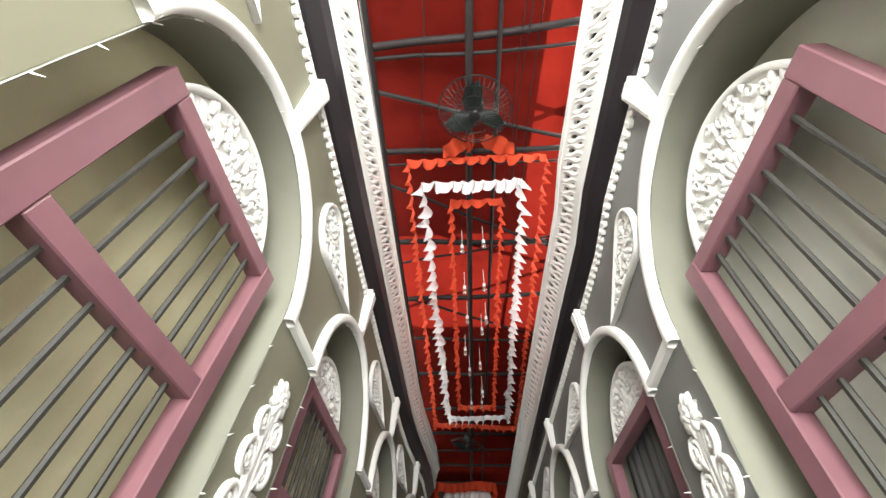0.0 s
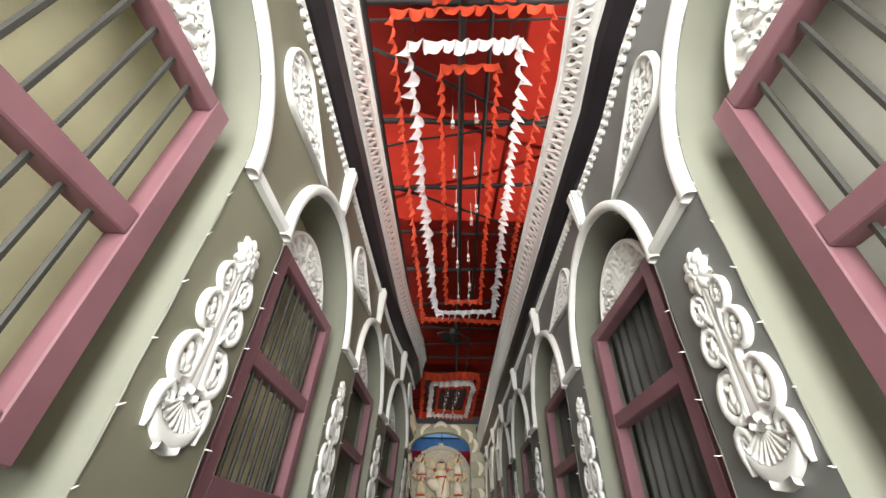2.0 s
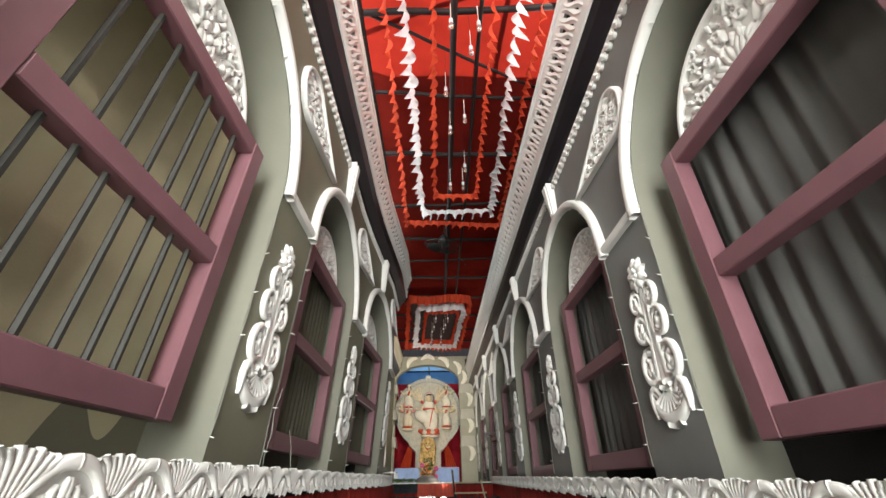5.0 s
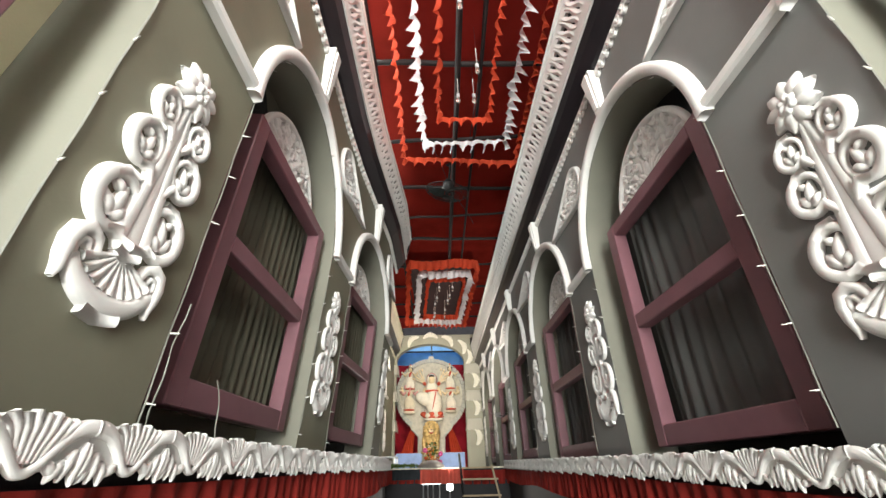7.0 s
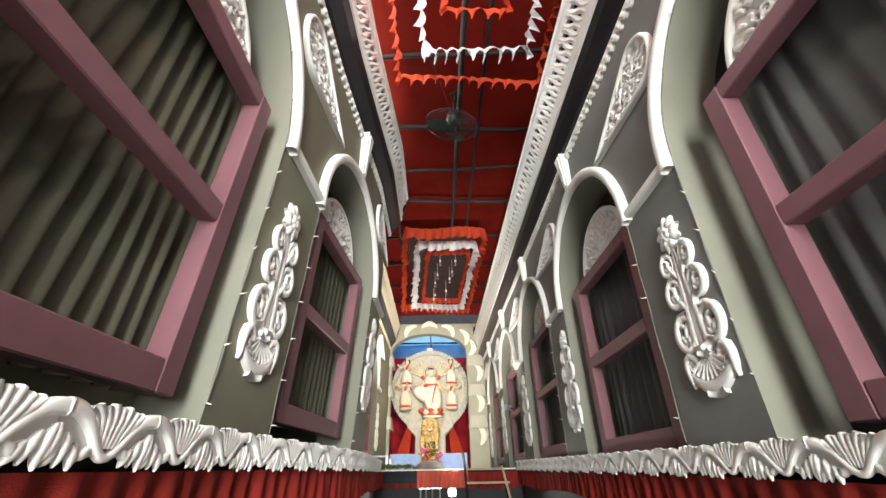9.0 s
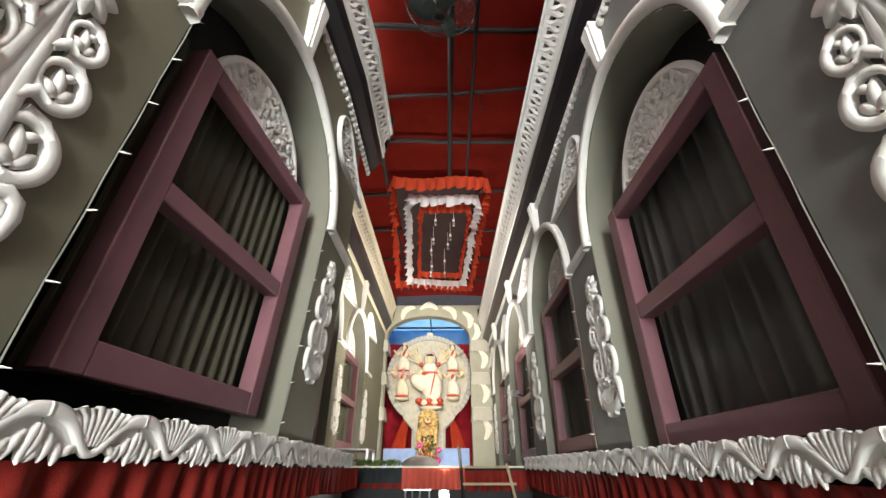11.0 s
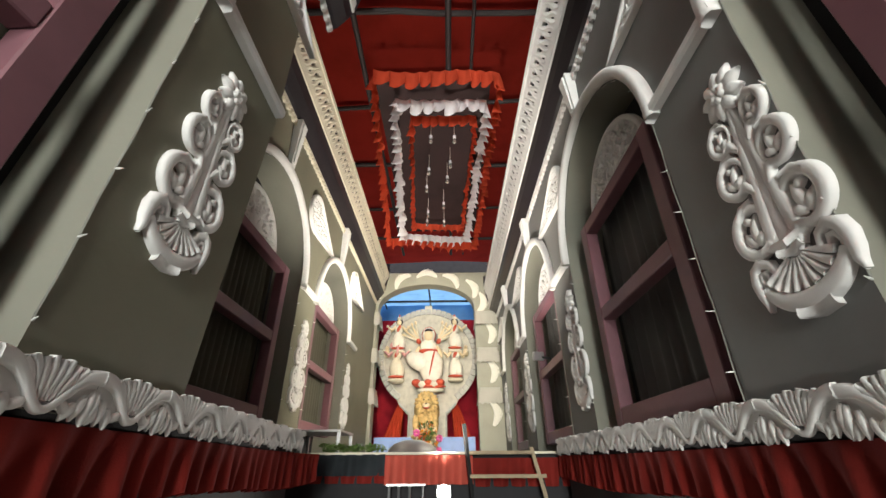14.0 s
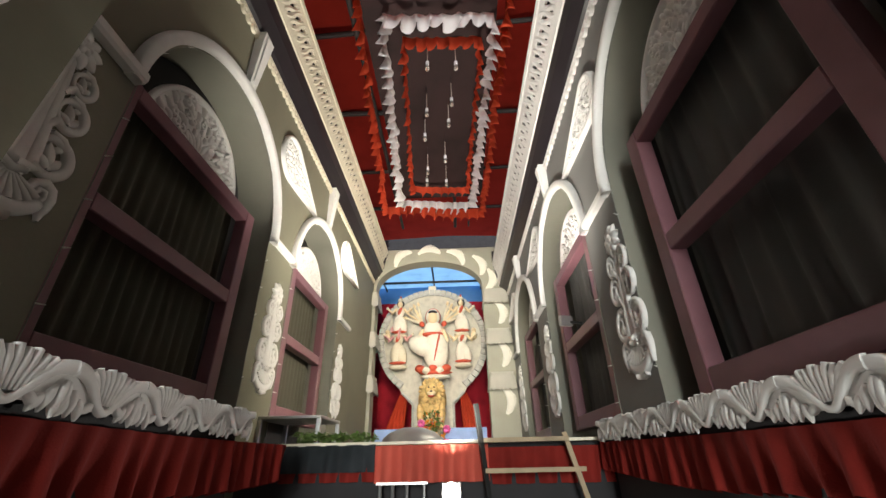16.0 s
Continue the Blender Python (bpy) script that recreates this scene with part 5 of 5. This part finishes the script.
# lion under it
bm = bmesh.new()
rng = random.Random(29)
blob(bm, 0.02, 0.02, 0.28, 0.27, 0.16, 0.33, 6)
for k in range(18):
    a = radians(k * 20)
    blob(bm, 0.02 + 0.17 * math.cos(a), -0.13 + 0.02 * (k % 2), 0.42 + 0.17 * math.sin(a), 0.050, 0.05, 0.085, 6, 90 - k * 20 + rng.uniform(-15, 15), 6)
blob(bm, 0.02, -0.20, 0.43, 0.125, 0.10, 0.135, 6)
blob(bm, 0.02, -0.28, 0.36, 0.080, 0.06, 0.050, 0)
blob(bm, 0.02, -0.31, 0.31, 0.060, 0.04, 0.030, 2)
blob(bm, 0.02, -0.34, 0.325, 0.045, 0.02, 0.012, 5)
blob(bm, 0.02, -0.35, 0.385, 0.022, 0.02, 0.016, 4)
for s in (-1, 1):
    blob(bm, 0.02 + s * 0.050, -0.285, 0.465, 0.018, 0.02, 0.014, 4)
    blob(bm, s * 0.19, -0.10, -0.02, 0.075, 0.09, 0.24, 6, s * 6)
    blob(bm, s * 0.20, -0.18, -0.22, 0.085, 0.10, 0.045, 6)
statue("lion_statue", bm, pose(DX - 0.02, DY - 0.34, 1.98), "ochre maned lion statue crouching under the central statue")


def attendant(x, z, skin, robe, h, label, trunk=False):
    bm = bmesh.new()
    blob(bm, 0, -0.02, 0.60 * h, 0.070 * h, 0.06, 0.085 * h, skin)
    blob(bm, 0, 0.02, 0.63 * h, 0.095 * h, 0.05, 0.10 * h, 4 if not trunk else 3)
    blob(bm, 0, 0, 0.73 * h, 0.065 * h, 0.05, 0.050 * h, 5)
    blob(bm, 0, 0, 0.78 * h, 0.028 * h, 0.03, 0.060 * h, 2)
    blob(bm, 0, 0, 0.40 * h, 0.11 * h, 0.08, 0.13 * h, robe)
    blob(bm, 0, -0.04, 0.42 * h, 0.05 * h, 0.06, 0.11 * h, 2, 20)
    blob(bm, -0.03 * h, -0.01, 0.10 * h, 0.14 * h, 0.10, 0.24 * h, robe, 8)
    blob(bm, 0.07 * h, -0.01, 0.06 * h, 0.12 * h, 0.10, 0.22 * h, robe, -8)
    blob(bm, 0, -0.06, -0.12 * h, 0.19 * h, 0.06, 0.035 * h, 2)
    for s in (-1, 1):
        blob(bm, s * 0.15 * h, -0.03, 0.42 * h, 0.035 * h, 0.04, 0.12 * h, skin, s * -40)
        blob(bm, s * 0.24 * h, -0.06, 0.42 * h, 0.030 * h, 0.035, 0.10 * h, skin, s * 48)
        blob(bm, s * 0.31 * h, -0.06, 0.49 * h, 0.035 * h, 0.03, 0.035 * h, 5)
    if trunk:
        blob(bm, 0.02, -0.10, 0.50 * h, 0.03, 0.04, 0.13 * h, skin, 10)
        for s in (-1, 1):
            blob(bm, s * 0.11, 0, 0.62 * h, 0.07, 0.02, 0.08, skin)
    blob(bm, 0, 0, -0.20 * h, 0.20 * h, 0.12, 0.06 * h, 5)
    statue("attendant_statue", bm, pose(DX + x, DY - 0.16, z), label)


attendant(-0.68, 3.72, 0, 1, 0.85, "small yellow and cream statue on the backboard")
attendant(0.62, 3.72, 0, 1, 0.85, "small yellow and cream statue on the backboard")
attendant(-0.70, 3.10, 3, 5, 0.95, "small pink elephant-headed statue on the backboard", True)
attendant(0.62, 3.10, 0, 1, 0.90, "small yellow statue with a pale robe on the backboard")
for x, z, mat, nm in ((-1.02, 3.55, M_SKIN, "yellow"), (0.93, 3.55, M_SKIN, "yellow")):
    bm = bmesh.new()
    blob(bm, 0, 0, 0, 0.07, 0.05, 0.10, 0)
    blob(bm, 0, 0, 0.11, 0.05, 0.05, 0.05, 0)
    statue("small_figure", bm, pose(DX + x * 0.93, DY - 0.08, z), "tiny yellow statue at the rim of the backboard")

# red cloths gathered at both sides of the foot
for s in (-1, 1):
    bm = bmesh.new()
    rows = []
    for j in range(15):
        t = j / 14
        row = []
        for i in range(22):
            u = i / 21
            w = 0.10 + 0.38 * t ** 0.8
            x = DX + s * (0.50 + 0.10 * t + w * u)
            row.append(bm.verts.new((x, 16.72 - 0.12 * t + 0.035 * math.sin(i * 1.5 + 3 * t), 2.72 - 1.35 * t - 0.18 * (1 - t) * u)))
        rows.append(row)
    for a, b in zip(rows[:-1], rows[1:]):
        for i in range(21):
            bm.faces.new((a[i], a[i + 1], b[i + 1], b[i]))
    tagged(mesh_object("gathered_cloth", bm, M_ORANGE, None, True), "salmon-red satin cloth gathered beside the shrine foot", "cloth", "gathered cloths")

# pale blue boards, flowers and vessels on the platform
for x0, x1 in ((-1.50, -0.72), (-0.26, 0.55)):
    bm = bmesh.new()
    box(bm, x0, x1, 16.20, 16.28, 1.33, 1.76)
    bmesh.ops.bevel(bm, geom=list(bm.edges), offset=0.01, segments=1, affect="EDGES")
    tagged(mesh_object("blue_board", bm, M_PALEBLUE), "pale blue board standing on the shrine platform", "board", "blue boards")
rng = random.Random(17)
bm = bmesh.new()
for k in range(260):
    a, r, z = rng.uniform(0, 6.28), rng.random() ** 0.5, rng.random()
    cx, cy, cz = DX + 0.02 + 0.26 * r * math.cos(a) * (1.1 - 0.5 * z), 16.0 + 0.14 * math.sin(a) * r, 1.38 + 0.62 * z
    v = [bm.verts.new((cx + rng.uniform(-0.05, 0.05), cy + rng.uniform(-0.04, 0.04), cz + rng.uniform(-0.06, 0.06))) for _ in range(4)]
    for tri in ((0, 1, 2), (0, 2, 3), (1, 3, 2)):
        bm.faces.new([v[i] for i in tri]).material_index = (0, 0, 1, 3, 2)[k % 5]
fl = mesh_object("flower_heap", bm, [M_LEAF, M_MARI, M_CRIM, M_SKIN])
tagged(fl, "heap of marigolds, hibiscus and leaves before the statues", "flowers", "", "stuff")
for x, z in ((-0.62, 1.82), (-0.17, 1.72), (-0.19, 1.50)):
    bm = bmesh.new()
    for k in range(7):
        a = k * 51
        blob(bm, 0.04 * math.cos(radians(a)), 0, 0.04 * math.sin(radians(a)), 0.032, 0.02, 0.032, 0)
    ob = mesh_object("lotus_flower", bm, M_MAGENTA, None, True)
    ob.matrix_world = pose(x, 15.93, z)
    tagged(ob, "magenta lotus flower in the heap of offerings", "flower", "lotus flowers")
bm = bmesh.new()
lathe(bm, [(0.03, 0.14), (0.10, 0.135), (0.20, 0.10), (0.26, 0.05), (0.28, 0.0), (0.30, -0.005), (0.29, -0.02)], 28)
ob = mesh_object("steel_bowl", bm, M_METAL, None, True)
ob.matrix_world = pose(-0.38, 12.1, 1.352)
tagged(ob, "large steel bowl turned over on the platform edge", "bowl")

# platform front: red, black and red cloths
def skirt(x0, x1, y, z0, z1, mat, label, seed, amp=0.026):
    tagged(mesh_object("platform_cloth", curtain(x0, x1, y, z0, z1, 0.012, amp, seed), mat, None, True), label, "cloth", "platform cloths")


M_SALMON = cloth("salmon_cloth", (0.55, 0.10, 0.07), thin=0.1, vary=0.12)
M_CHAR = cloth("charcoal_cloth", (0.035, 0.04, 0.045), thin=0.05, vary=0.2)
skirt(-1.30, -0.56, 11.40, 1.10, 1.27, M_RED, "red cloth edging under the black platform cloth", 41)
skirt(-1.30, -0.56, 11.375, 1.16, 1.335, M_CHAR, "charcoal cloth hung over the platform edge", 42)
skirt(-0.57, 0.24, 11.36, 1.09, 1.325, M_SALMON, "salmon-red cloth hung over the platform edge", 43, 0.034)
skirt(0.22, 1.10, 11.40, 1.07, 1.30, M_RED, "dark red cloth hung over the platform edge", 44)
bm = bmesh.new()
box(bm, -2.2, 1.5, 11.42, 11.5, 0.0, 1.32)
structure("stage_front", bm, M_BLACK, "black cloth over the platform front", category="stage")
bm = bmesh.new()
box(bm, -1.55, 1.15, 11.38, 11.55, 1.331, 1.352)
tagged(mesh_object("edge_board", bm, M_CREAM), "pale wooden board along the platform edge", "board")

# green netting heap beside the table
bm = bmesh.new()
for k in range(240):
    cx, cy, cz = rng.uniform(-1.22, -0.62), 11.6 + rng.uniform(-0.08, 0.1), 1.36 + 0.05 * rng.random()
    v = [bm.verts.new((cx + rng.uniform(-0.05, 0.05), cy + rng.uniform(-0.04, 0.04), cz + rng.uniform(-0.02, 0.04))) for _ in range(3)]
    bm.faces.new(v)
tagged(mesh_object("green_netting", bm, M_LEAF), "dark green leaves heaped along the platform edge", "leaves", "", "stuff")


def low_table():
    root = new("steel_table", None)
    bm = bmesh.new()
    box(bm, -0.26, 0.26, -0.3, 0.3, 0.19, 0.215)
    bmesh.ops.bevel(bm, geom=list(bm.edges), offset=0.006, segments=1, affect="EDGES")
    part("tabletop", bm, M_METAL, root)
    for x in (-0.24, 0.24):
        for y in (-0.28, 0.28):
            bm = bmesh.new()
            box(bm, x - 0.016, x + 0.016, y - 0.016, y + 0.016, 0, 0.19)
            part("leg", bm, M_METAL, root)
    root.matrix_world = pose(-1.32, 11.9, 1.352)
    tagged(root, "low grey steel table standing on the platform edge", "table")


low_table()


def step_ladder():
    root = new("step_ladder", None)
    M_WOOD = material("bleached_wood", (0.36, 0.28, 0.18), rough=0.7, vary=0.15)
    for name, a, b, mat in (("dark_leg", (0.16, 11.27, 1.58), (0.30, 11.20, 0.0), M_IRON), ("leg", (0.76, 11.27, 1.38), (1.02, 10.98, 0.0), M_WOOD)):
        bm = bmesh.new()
        rod(bm, a, b, 0.022, 4)
        part(name, bm, mat, root)
    for z, x1 in ((1.34, 0.78), (1.155, 0.86), (0.9, 0.89), (0.65, 0.93), (0.4, 0.97)):
        bm = bmesh.new()
        box(bm, 0.20, x1, 11.23 - 0.14 * (1.36 - z), 11.29 - 0.14 * (1.36 - z), z - 0.014, z + 0.014)
        part("rung", bm, M_WOOD, root)
    tagged(root, "bleached wooden step ladder leaning before the platform", "ladder")


step_ladder()


# lamps that can be seen
def flood_lamp(m, label, strength, w, h, light=True):
    root = new("flood_lamp", None)
    bm = bmesh.new()
    box(bm, -w, w, -h, h, 0.0, 0.05)
    bmesh.ops.bevel(bm, geom=list(bm.edges), offset=0.008, segments=1, affect="EDGES")
    part("housing", bm, M_METAL, root, "grey metal housing")
    bm = bmesh.new()
    rod(bm, (0, 0, -0.004), (0, 0, 0.0), min(w, h) * 0.95, 24)
    part("glass", bm, glow("flood_glass", (1.0, 0.95, 0.88), strength), root, "bright lamp glass")
    root.matrix_world = m
    if light:
        bm = bmesh.new()
        rod(bm, (0, -h, 0.03), (0, -1.0, 0.03 + 0.05), 0.015)
        part("stand", bm, M_METAL, root)
    tagged(root, label, "lamp", "flood lamps")


flood_lamp(look((-0.03, 11.15, 1.04), (-0.03, 5.0, 1.3)) @ pose(0, 0, 0, 180, 0, 0) @ pose(0, 0, 0, 180, 0, 0), "bright white flood lamp standing under the platform edge", 9.0, 0.065, 0.06)
flood_lamp(look((0.985, 11.62, 2.28), (-0.42, 16.6, 3.1)), "small flood lamp on the wall turned towards the shrine", 10.0, 0.06, 0.045, False)
bm = bmesh.new()
rod(bm, (1.0, 11.60, 2.27), (1.12, 11.56, 2.24), 0.012)
tagged(mesh_object("lamp_bracket", bm, M_IRON), "short bracket holding the wall lamp", "bracket")
bm = bmesh.new()
for x in (-0.50, -0.42, -0.33, -0.22):
    rod(bm, (x, 11.24, 0.0), (x + 0.05 * (x + 0.35), 11.28, 1.10), 0.012, 8)
box(bm, -0.53, -0.19, 11.24, 11.30, 1.085, 1.10)
tagged(mesh_object("metal_stand", bm, M_METAL), "stand of thin steel tubes before the platform", "stand")
